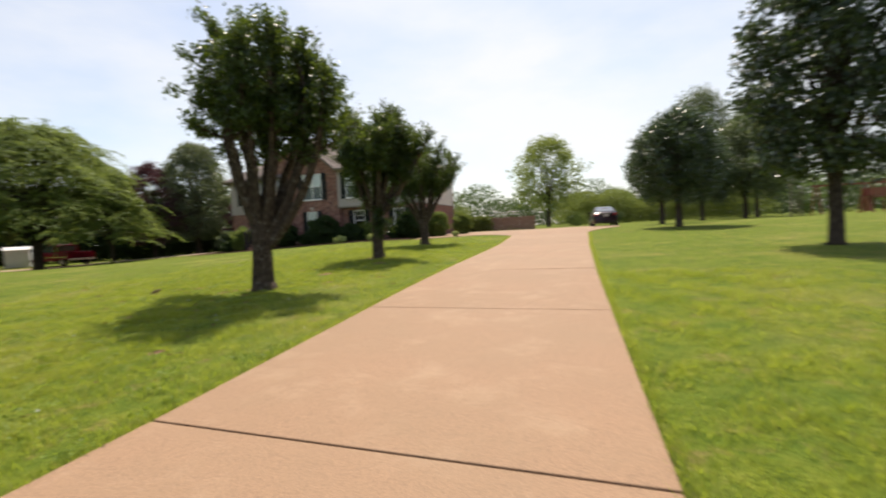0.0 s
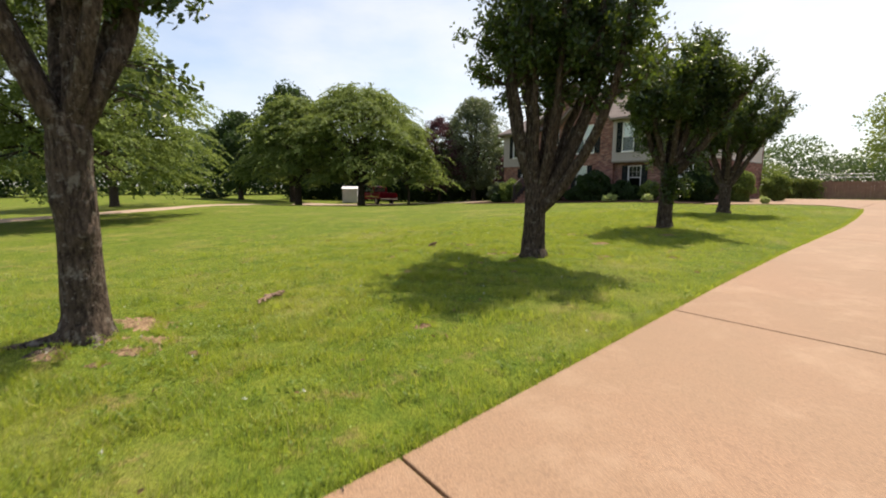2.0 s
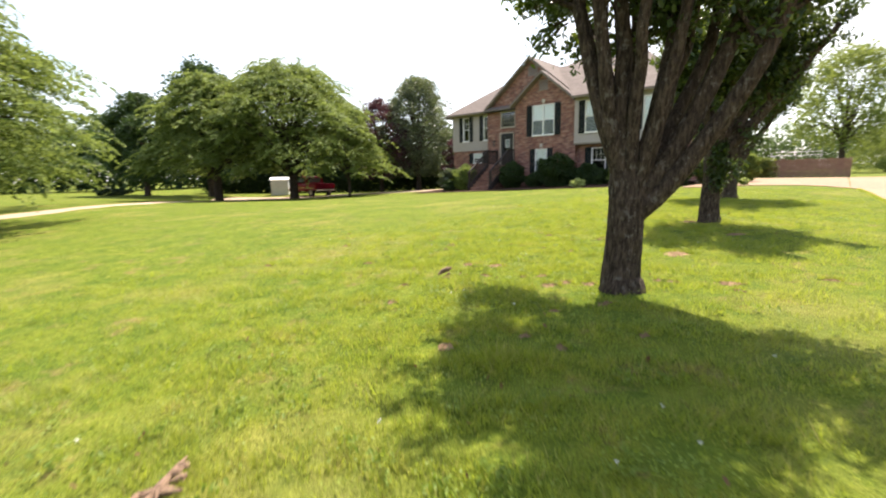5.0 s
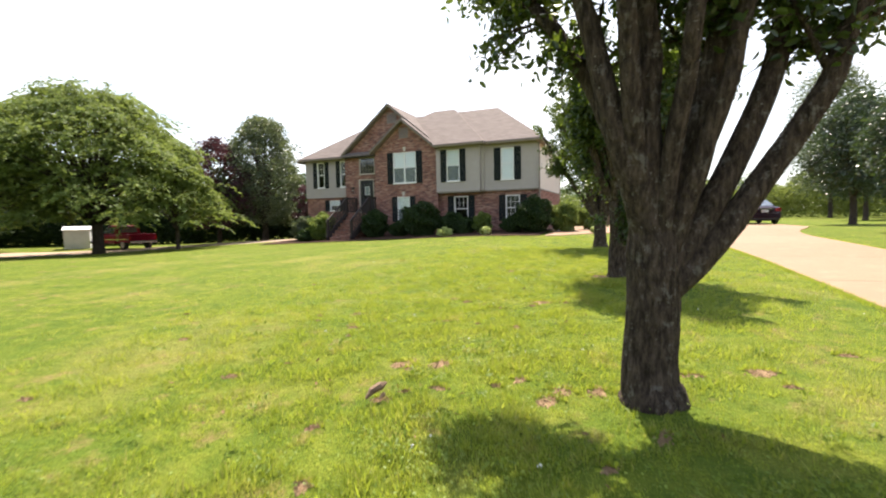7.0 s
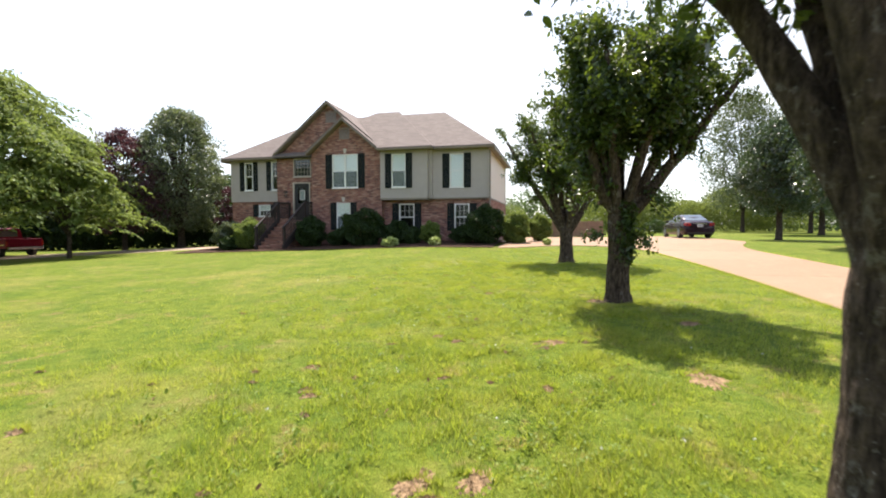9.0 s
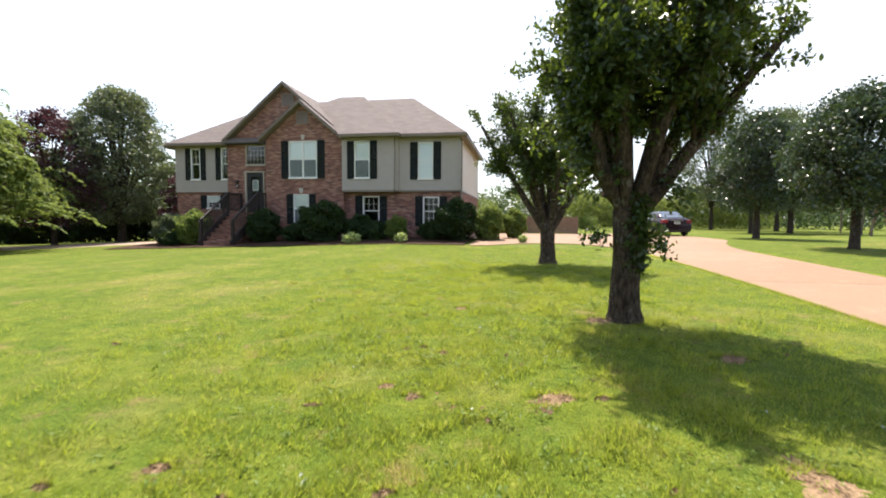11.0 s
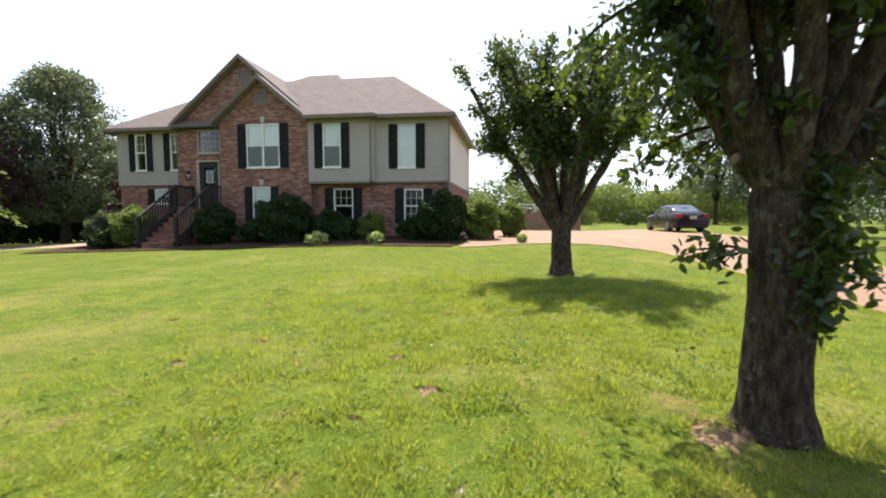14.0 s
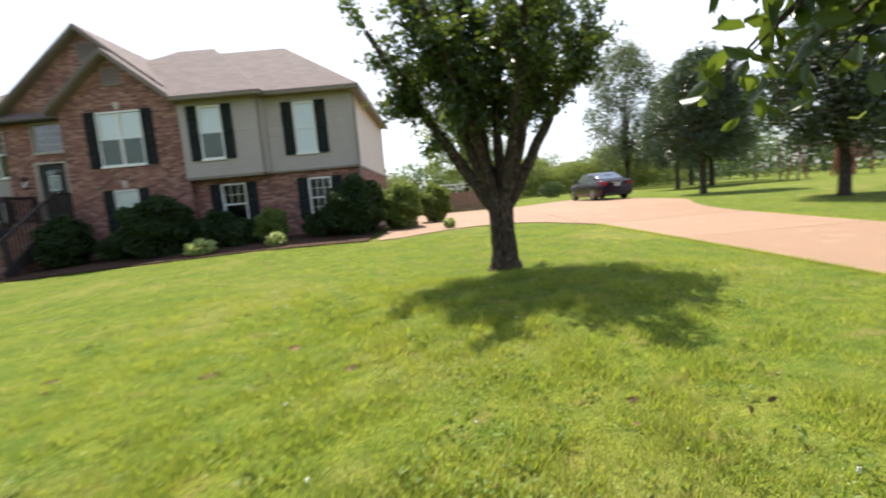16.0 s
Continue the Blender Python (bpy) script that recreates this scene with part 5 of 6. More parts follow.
row_tree(-5.06, 7.80, 12, 1.36, 0.178,
         [(1.2, -0.27, -0.2, 2.1, -0.85, 0.35, 4.2, 0.085), (1.2, -0.16, -0.28, 2.2, -0.28, -0.32, 4.6, 0.07), (1.3, -0.3, 0.27, 2.1, -1.5, 0.85, 3.75, 0.088), (1.1, -0.05, -0.12, 2.3, -0.07, 0.08, 4.7, 0.085),
          (1.0, 0.32, 0.02, 2.1, 0.42, 0.15, 4.6, 0.092), (0.9, 0.64, 0.24, 2.0, 0.8, 0.3, 4.4, 0.09), (0.75, 0.85, 0.2, 1.85, 1.45, 0.15, 3.7, 0.092), (1.0, 0.28, 0.6, 2.4, 0.5, 1.15, 4.3, 0.075), (1.1, 0.2, -0.32, 2.5, 0.4, -0.8, 4.1, 0.06),
          (1.0, -0.12, 0.4, 2.3, -0.35, 0.9, 4.4, 0.06), (0.95, 0.45, 0.42, 2.1, 0.75, 0.75, 4.3, 0.065), (1.05, 0.42, -0.12, 2.2, 0.75, -0.4, 4.3, 0.06)],
         leaves=38000, shoots=24, low=0.64, bare=(2.95, 3.3), crest=(0.97, 0.82, 0.5),
         sprigs=[((-0.9, 0.45, 2.95), (-1.3, 0.5, 2.72)), ((-0.95, 0.5, 3.0), (-1.4, 0.6, 2.85)), ((-0.45, 0.2, 2.75), (-0.7, 0.25, 2.52)), ((-0.4, 0.15, 2.7), (-0.85, 0.3, 2.58))],
         sprays=[(0.05, 0.25, 2.7, 0.3, 6), (0.5, 0.15, 2.7, 0.3, 7), (0.95, 0.3, 2.7, 0.2, 3)])
row_tree(-5.37, 13.4, 13, 1.46, 0.168,
         [(1.4, -0.39, -0.2, 2.1, -0.38, 0.05, 3.9, 0.085), (1.42, -0.47, 0.14, 2.2, -0.55, 0.2, 4.0, 0.068), (1.3, 0.8, 0.25, 2.2, 1.66, 0.13, 3.45, 0.105), (1.4, 0.25, 0.1, 2.1, 0.4, 0.2, 4.3, 0.08), (1.38, 0.5, 0.2, 2.2, 0.85, -0.1, 4.0, 0.085), (1.35, -0.2, 0.4, 2.3, -0.4, 0.95, 3.9, 0.07),
          (1.35, -0.15, -0.4, 2.3, -0.35, -0.8, 3.8, 0.07), (1.4, 0.3, -0.35, 2.4, 0.6, -0.85, 3.8, 0.07), (1.4, 0.1, 0.5, 2.6, 0.2, 0.95, 4.2, 0.07), (1.42, -0.32, -0.2, 2.6, -0.72, -0.3, 4.0, 0.065)],
         leaves=51000, shoots=38, low=0.41, ivy=0.5, under=(0.45, 2.05, 1.2),
         sprays=[(-0.5, 0.7, 1.8, 0.2, 4), (-0.85, 1.1, 2.3, 0.3, 4), (-0.78, 0.05, 2.3, 0.2, 3), (-0.52, -0.1, 2.08, 0.25, 8), (0.15, -0.1, 2.85, 0.3, 6), (0.4, 0.05, 1.0, 0.14, 3), (0.65, 0.0, 1.6, 0.14, 2), (-0.45, -0.14, 0.98, 0.03, 1)],
         stubs=[((-0.2, -0.08, 1.6), (-0.33, -0.12, 1.61)), ((-0.02, -0.1, 1.53), (-0.075, -0.19, 1.57))])
row_tree(-6.02, 19.4, 14, 1.0, 0.182,
         [(0.85, -0.78, 0.0, 2.0, -1.75, 0.0, 3.6, 0.09), (0.95, -0.55, -0.1, 2.3, -1.0, -0.2, 3.9, 0.08), (0.98, 0.06, 0.1, 2.4, 0.25, 0.15, 4.0, 0.08), (0.98, 0.5, -0.15, 2.45, 0.9, -0.25, 4.0, 0.08), (0.88, 0.7, 0.05, 2.0, 1.5, 0.1, 3.5, 0.09),
          (0.95, -0.2, 0.6, 2.3, -0.4, 1.3, 3.7, 0.08), (0.95, 0.2, -0.6, 2.3, 0.3, -1.3, 3.6, 0.075), (0.95, 0.45, 0.5, 2.3, 0.95, 1.1, 3.7, 0.075), (0.95, -0.45, -0.45, 2.3, -0.95, -1.05, 3.6, 0.07), (0.98, -0.25, 0.15, 2.6, -0.35, 0.2, 4.1, 0.065)],
         leaves=34000, shoots=34, low=0.36)
# trees over the drive
for x, y, s, h, rad in ((6.25, 13.5, 21, 7.2, 1.75), (5.2, 26.1, 22, 5.75, 2.05), (5.6, 34.0, 23, 6.6, 1.9), (10.5, 45.5, 24, 7.4, 2.3)):
    crown_tree("shade_tree", x, y, s, h, rad, LEAF_SHADE, "dense dark-green shade tree on the open lawn", trunk_h=1.5, r0=0.15, n=25000, size=0.14, clumps=150, group="trees beyond the driveway", z0=1.3, sigma=0.15, puff=0.75)
for x, y, s, h, rad in ((14.3, 63, 31, 15.5, 4.0), (18.5, 58, 33, 12, 3.6), (14.5, 48, 34, 8.5, 3.2)):
    crown_tree("poplar_tree", x, y, s, h, rad, LEAF_POPLAR, "tall grey-green airy tree at the field edge", trunk_h=2.0, r0=0.2, n=22000, size=0.22, clumps=80, z0=1.8, sigma=0.2)
crown_tree("field_tree", -3.8, 60.5, 35, 11.4, 4.2, LEAF_PALE, "round pale-green field tree behind the fence", trunk_h=2.6, r0=0.25, n=9000, size=0.3, clumps=70)
# trees by the lane and the red truck
crown_tree("spreading_tree", -35.5, 22.0, 41, 10.0, 6.3, LEAF_BRIGHT, "wide spreading bright-green tree beside the lane", trunk_h=1.9, r0=0.3, n=90000, size=0.19, shape=1.3, z0=1.75, clumps=190, sprays=2200)
crown_tree("spreading_tree", -38.9, 17.7, 42, 9.2, 4.2, LEAF_BRIGHT, "wide spreading green tree beside the lane", trunk_h=2.0, r0=0.28, n=48000, size=0.22, shape=1.3, z0=1.7, clumps=170, sprays=1800)
crown_tree("young_tree", -30.6, 23.6, 43, 6.3, 2.25, LEAF_BRIGHT, "small young bright-green tree beside the parking pad", trunk_h=1.3, r0=0.1, n=16000, size=0.19, shape=1.2, z0=1.2, clumps=70, sprays=600)
crown_tree("spreading_tree", -22.8, 2.2, 44, 9.4, 4.25, LEAF_BRIGHT, "wide spreading green tree over its own shade", trunk_h=1.3, r0=0.24, n=125000, size=0.12, shape=1.3, z0=1.0, clumps=200, sprays=2400)
crown_tree("spreading_tree", -35.5, 4.3, 45, 8.4, 4.6, LEAF_DARK, "dark spreading tree beyond the lane", trunk_h=1.6, r0=0.24, n=16000, size=0.24, shape=1.2, z0=1.3, clumps=90, sprays=900)
crown_tree("round_tree", -52, 16.7, 46, 9.0, 3.0, LEAF_DARK, "round dark-green tree at the lawn edge", trunk_h=1.6, r0=0.25, n=16000, size=0.27, z0=1.2)
crown_tree("tall_tree", -48.5, 21, 47, 12.2, 3.6, LEAF_DARK, "tall dark-green tree behind the lane", trunk_h=1.5, r0=0.3, n=12000, size=0.3, z0=1.0)
crown_tree("plum_tree", -33.9, 29.6, 48, 7.9, 2.6, LEAF_PLUM, "purple-leaved plum tree before a taller tree", trunk_h=1.4, r0=0.15, n=15000, size=0.17, z0=0.9, clumps=110, sigma=0.12)
crown_tree("maple_tree", -32.3, 32.6, 49, 9.9, 3.1, LEAF_MAPLE, "rounded green maple at the hedge", trunk_h=1.3, r0=0.24, n=34000, size=0.17, z0=0.8, clumps=130, sigma=0.14)
crown_tree("plum_tree", -28.2, 33.2, 50, 4.4, 1.3, LEAF_PLUM, "small red-leaved tree beside the house corner", trunk_h=1.0, r0=0.09, n=3500, size=0.16, z0=0.8, clumps=30)


def foliage_bank(name, points, depth, h0, h1, leaf, label, n, size, seed, category="hedge"):
    """A long uneven bank of leaves along a line."""
    rng = np.random.default_rng(seed)
    p = np.array(points, dtype=float)
    seg = np.linalg.norm(np.diff(p, axis=0), axis=1)
    cum = np.concatenate([[0], np.cumsum(seg)])
    s = rng.uniform(0, cum[-1], n)
    px, py = np.interp(s, cum, p[:, 0]), np.interp(s, cum, p[:, 1])
    top = h0 + (h1 - h0) * (0.5 + 0.22 * np.sin(s * 0.43 + seed) + 0.18 * np.sin(s * 1.13 + 2 * seed) + 0.12 * np.sin(s * 0.17 + seed * 3))
    up = rng.uniform(0, 1, n) ** 0.75
    ang = rng.uniform(0, 6.28, n)
    rad = np.sqrt(rng.uniform(0.2, 1, n)) * depth / 2 * np.sqrt(np.clip(1.05 - up ** 3, 0.05, 1))
    pos = np.stack([px + rad * np.cos(ang), py + rad * np.sin(ang), ground_z(px, py) + up * top], 1)
    v, f = card_arrays(pos, size, rng, 0.2)
    ob = solid(name, array_mesh(name, v, f, leaf), None, label, category, "stuff")
    return ob


foliage_bank("hedge", [(-53.0, 22.8), (-49.5, 27.0), (-43, 32.0), (-34.5, 35.0), (-27.3, 36.8)], 2.4, 2.2, 3.2, LEAF_HEDGE, "dark dense hedge behind the parking pad", 42000, 0.3, 3)
foliage_bank("woodland", [(-95, -45), (-86, -10), (-78, 12), (-70, 30), (-62, 48), (-45, 62)], 12, 5, 11, LEAF_DARK, "far dark woodland edge beyond the lane", 38000, 0.8, 4, "woodland")
foliage_bank("woodland", [(-45, 70), (-25, 95), (0, 112), (25, 118), (60, 105)], 12, 3.5, 10.5, LEAF_FAR, "far leafy woodland edge", 44000, 0.54, 5, "woodland")
foliage_bank("thicket", [(-1.5, 66), (6, 70), (13, 72), (22, 70)], 6, 1.2, 5.8, LEAF_PALE, "pale leafy thicket behind the lawn", 46000, 0.23, 6, "thicket")
foliage_bank("woodland", [(20, 78), (38, 70), (58, 50), (75, 20), (85, -20)], 10, 2.0, 9.0, LEAF_FAR, "far leafy woodland edge", 36000, 0.5, 7, "woodland")
foliage_bank("woodland", [(85, -20), (60, -60), (0, -75), (-60, -65), (-95, -45)], 10, 6, 10, LEAF_FAR, "far leafy woodland edge", 9000, 1.1, 8, "woodland")

# planting along the house front
for k, (x, y, w, h, mat_, lab) in enumerate((
        (-23.75, 27.0, 1.7, 1.65, LEAF_MAPLE, "round mid-green shrub at the house corner"), (-22.1, 26.5, 1.65, 1.75, LEAF_BRIGHT, "round lime-green shrub beside the steps"), (-22.9, 25.9, 0.9, 0.8, LEAF_SHRUB, "low dark shrub beside the steps"),
        (-18.6, 26.7, 1.5, 1.75, LEAF_SHRUB, "tall rounded dark-green shrub beside the steps"), (-17.1, 26.9, 1.1, 0.95, LEAF_SHRUB, "low dark shrub under the window"),
        (-15.6, 26.6, 2.2, 2.0, LEAF_SHRUB, "broad rounded dark-green shrub by the brick bay"), (-14.0, 27.0, 1.3, 1.3, LEAF_SHRUB, "dark shrub under the siding bay"), (-13.1, 26.7, 1.1, 0.9, LEAF_SHRUB, "low dark shrub under the window"),
        (-12.2, 26.8, 1.0, 1.15, LEAF_BRIGHT, "mid-green shrub between the windows"), (-10.6, 26.9, 1.2, 0.95, LEAF_SHRUB, "low dark shrub under the window"),
        (-9.55, 26.7, 1.8, 1.95, LEAF_SHRUB, "large rounded dark-green shrub at the house corner"), (-8.25, 28.0, 1.5, 1.65, LEAF_BRIGHT, "rounded bright-green shrub at the drive edge"), (-7.1, 29.8, 1.2, 1.5, LEAF_BRIGHT, "bright-green shrub at the drive edge"))):
    shrub("shrub", x, y, 60 + k, w * 0.95, h * 0.86, mat_, lab, int(1800 + 1900 * w * h), 0.11, group="shrubs along the house")
for k, (x, y, w, h) in enumerate(((-13.74, 25.35, 0.72, 0.4), (-11.6, 25.4, 0.52, 0.36))):
    shrub("hosta", x, y, 80 + k, w, h, LEAF_HOSTA, "pale lime variegated hosta at the bed edge", 420, 0.15, "plant", "hostas at the bed edge")
shrub("grass_tuft", -6.65, 26.5, 84, 0.34, 0.28, LEAF_HOSTA, "small round pale tuft at the drive edge", 420, 0.09, "plant")
shrub("shrub", 3.6, 54.8, 85, 2.0, 1.35, LEAF_DARK, "dark round shrub on the back lawn", 2200, 0.12)
shrub("shrub", -0.3, 55.5, 86, 2.2, 1.4, LEAF_BRIGHT, "green round shrub on the back lawn", 2200, 0.12)
shrub("shrub", -53.5, 14.4, 88, 2.7, 0.6, LEAF_HEDGE, "low dark bush on the far lawn", 1500, 0.16)
shrub("shrub", -9.2, 37.0, 87, 2.0, 2.1, LEAF_BRIGHT, "bright-green shrub beside the wooden fence", 3000, 0.1)

# ---- wooden fence with vines ----
fence = thing("fence", (-5.7, 37.6, gz(-5.7, 37.6)), "weathered brown board fence at the back of the drive", "fence")
rng_ = random.Random(5)
for k in range(43):
    x = -3.55 + k * 0.142
    h = 1.1 + rng_.uniform(-0.03, 0.03)
    off = rng_.uniform(-0.006, 0.006)
    part("board", Mesh().prism([(x, off, 0.02), (x + 0.132, off, 0.02), (x + 0.132, off, h - 0.03), (x + 0.105, off, h), (x + 0.027, off, h), (x, off, h - 0.03)], (0, 0.02, 0)), FENCEWOOD, fence)
for k in range(3):
    part("post", Mesh().box(-3.6 + 3.03 * k - 0.05, -3.6 + 3.03 * k + 0.05, 0.03, 0.13, 0, 1.15), FENCEWOOD, fence)
for z in (0.2, 0.55, 0.9):
    part("rail", Mesh().box(-3.6, 2.54, 0.025, 0.065, z, z + 0.09), FENCEWOOD, fence)
foliage_bank("vine", [(-9.4, 37.3), (-7.8, 37.35), (-6.7, 37.5)], 0.7, 0.5, 1.6, LEAF_PALE, "leafy vine draped over the wooden fence", 4200, 0.13, 9, "vine")
pool_rail = thing("metal_rail", (-4.5, 38.9, gz(-4.5, 38.9)), "thin pale metal rail behind the wooden fence", "railing")
for z in (1.35, 1.55):
    part("bar", Mesh().tube([(-2.5, 0, z), (-0.06, 0, z)], [0.018, 0.018], 8), ALLOY, pool_rail)
for k in range(3):
    part("post", Mesh().tube([(-2.5 + 1.22 * k, 0, 0), (-2.5 + 1.22 * k, 0, 1.58)], [0.02, 0.02], 8), ALLOY, pool_rail)


# ---- vehicles ----
def lofted(sections):
    """A skin over rings of equal length, closed at both ends."""
    m, n = Mesh(), len(sections[0])
    for ring in sections:
        m.v += [tuple(p) for p in ring]
    for k in range(len(sections) - 1):
        for j in range(n):
            a, b = k * n + j, k * n + (j + 1) % n
            m.f.append((a, b, b + n, a + n))
    m.f.append(tuple(reversed(range(n))))
    m.f.append(tuple((len(sections) - 1) * n + j for j in range(n)))
    return m


def wheel(t, x, y, r, w):
    tyre = part("tyre", Mesh().disc((x, y, r), "x", r, w, 26), RUBBER, t, smooth=False)
    s = 1 if x > 0 else -1
    rim = part("rim", Mesh().disc((x + s * w * 0.42, y, r), "x", r * 0.66, w * 0.22, 22), ALLOY, tyre)
    for k in range(5):
        a = k * 2 * math.pi / 5
        rim_c = Vector((x + s * w * 0.55, y, r))
        part("spoke", Mesh().beam(rim_c, rim_c + Vector((0, math.cos(a), math.sin(a))) * r * 0.6, 0.035, 0.05), ALLOY, tyre)


def sedan(x, y, turn):
    """A four-door saloon; its nose points along +y."""
    t = thing("car", (0, 0, 0), "dark plum saloon car parked on the drive", "car")
    # station: y, half width, sill, belt height
    rows = [(-2.40, 0.66, 0.38, 0.70), (-2.36, 0.80, 0.28, 0.90), (-2.2, 0.86, 0.22, 1.00), (-1.7, 0.90, 0.20, 1.03), (-0.8, 0.915, 0.19, 0.98), (0.3, 0.915, 0.19, 0.95),
            (1.1, 0.90, 0.19, 0.94), (1.8, 0.87, 0.20, 0.86), (2.2, 0.80, 0.24, 0.76), (2.42, 0.62, 0.34, 0.62)]
    rings = []
    for yy, w, lo, hi in rows:
        c = 0.10
        rings.append([(-w * 0.94, yy, lo), (w * 0.94, yy, lo), (w, yy, lo + c), (w * 1.0, yy, (lo + hi) / 2 + 0.06), (w * 0.975, yy, hi - 0.10), (w * 0.90, yy, hi - 0.01), (w * 0.5, yy, hi + 0.035),
                      (-w * 0.5, yy, hi + 0.035), (-w * 0.90, yy, hi - 0.01), (-w * 0.975, yy, hi - 0.10), (-w, yy, (lo + hi) / 2 + 0.06), (-w, yy, lo + c)])
    part("body", lofted(rings), CARPAINT, t, smooth=True, bevel=0.02)
    cab = [(-1.78, 0.74, 1.02), (-1.30, 0.66, 1.28), (-0.85, 0.61, 1.41), (-0.1, 0.60, 1.45), (0.45, 0.61, 1.40), (0.9, 0.66, 1.22), (1.38, 0.76, 0.97)]
    rings = [[(-0.80, yy, 0.92), (0.80, yy, 0.92), (w + 0.02, yy, zz - 0.05), (w * 0.8, yy, zz), (0, yy, zz + 0.02), (-w * 0.8, yy, zz), (-w - 0.02, yy, zz - 0.05)] for yy, w, zz in cab]
    part("cabin", lofted(rings), CARPAINT, t, smooth=True)
    part("rear_window", Mesh().prism([(-0.62, -1.74, 1.055), (0.62, -1.74, 1.055), (0.50, -0.93, 1.415), (-0.50, -0.93, 1.415)], (0, -0.015, 0.03)), CARGLASS, t)
    part("windscreen", Mesh().prism([(-0.66, 1.33, 1.02), (0.66, 1.33, 1.02), (0.52, 0.52, 1.405), (-0.52, 0.52, 1.405)], (0, 0.015, 0.03)), CARGLASS, t)
    for s in (-1, 1):
        for ring in ([(0.05, 0.96), (0.98, 0.96), (0.55, 1.30), (0.05, 1.36)], [(-0.02, 0.96), (-0.02, 1.36), (-0.85, 1.33), (-1.35, 1.06), (-1.3, 0.98)]):
            pts = [(s * (0.815 - (z_ - 0.92) * 0.40), y_, z_) for y_, z_ in ring]
            part("side_window", Mesh().prism(pts, (s * 0.012, 0, 0)), CARGLASS, t)
        part("tail_lamp", Mesh().prism([(s * 0.80, -2.36, 0.74), (s * 0.52, -2.41, 0.77), (s * 0.52, -2.41, 0.90), (s * 0.83, -2.33, 0.93), (s * 0.865, -2.2, 0.86)], (0, -0.03, 0.01)), TAILLAMP, t)
        part("mirror", Mesh().box(s * 0.93 - 0.09, s * 0.93 + 0.09, 0.80, 0.92, 0.97, 1.10), CARPAINT, t, bevel=0.03)
        part("headlamp", Mesh().prism([(s * 0.78, 2.16, 0.60), (s * 0.55, 2.36, 0.58), (s * 0.55, 2.34, 0.68), (s * 0.80, 2.1, 0.73)], (0, 0.02, 0.01)), PLATE, t)
        for y_ in (0.18, -0.72):
            part("door_handle", Mesh().box(s * 0.925 - 0.012, s * 0.925 + 0.012, y_ - 0.1, y_ + 0.1, 0.80, 0.83), CHROME, t)
        part("door_seam", Mesh().box(s * 0.92 - 0.008, s * 0.92 + 0.008, 0.012, 0.022, 0.3, 0.95), BLACKPLASTIC, t)
    part("bumper", Mesh().prism([(-0.80, -2.44, 0.36), (0.80, -2.44, 0.36), (0.82, -2.40, 0.62), (-0.82, -2.40, 0.62)], (0, 0.14, 0)), CARPAINT, t, bevel=0.03)
    part("bumper_trim", Mesh().box(-0.7, 0.7, -2.43, -2.35, 0.27, 0.36), BLACKPLASTIC, t)
    plate = part("number_plate", Mesh().box(-0.16, 0.16, -2.455, -2.445, 0.70, 0.84), PLATE, t)
    part("plate_bar", Mesh().box(-0.12, 0.12, -2.46, -2.456, 0.75, 0.79), PLATEINK, plate)
    part("boot_trim", Mesh().box(-0.35, 0.35, -2.44, -2.42, 0.88, 0.905), CHROME, t)
    for sx in (-0.80, 0.80):
        for sy in (-1.42, 1.42):
            wheel(t, sx, sy, 0.325, 0.215)
    t.matrix_basis = pose(x, y, gz(x, y) + 0.012, 0, 0, turn)
    return t


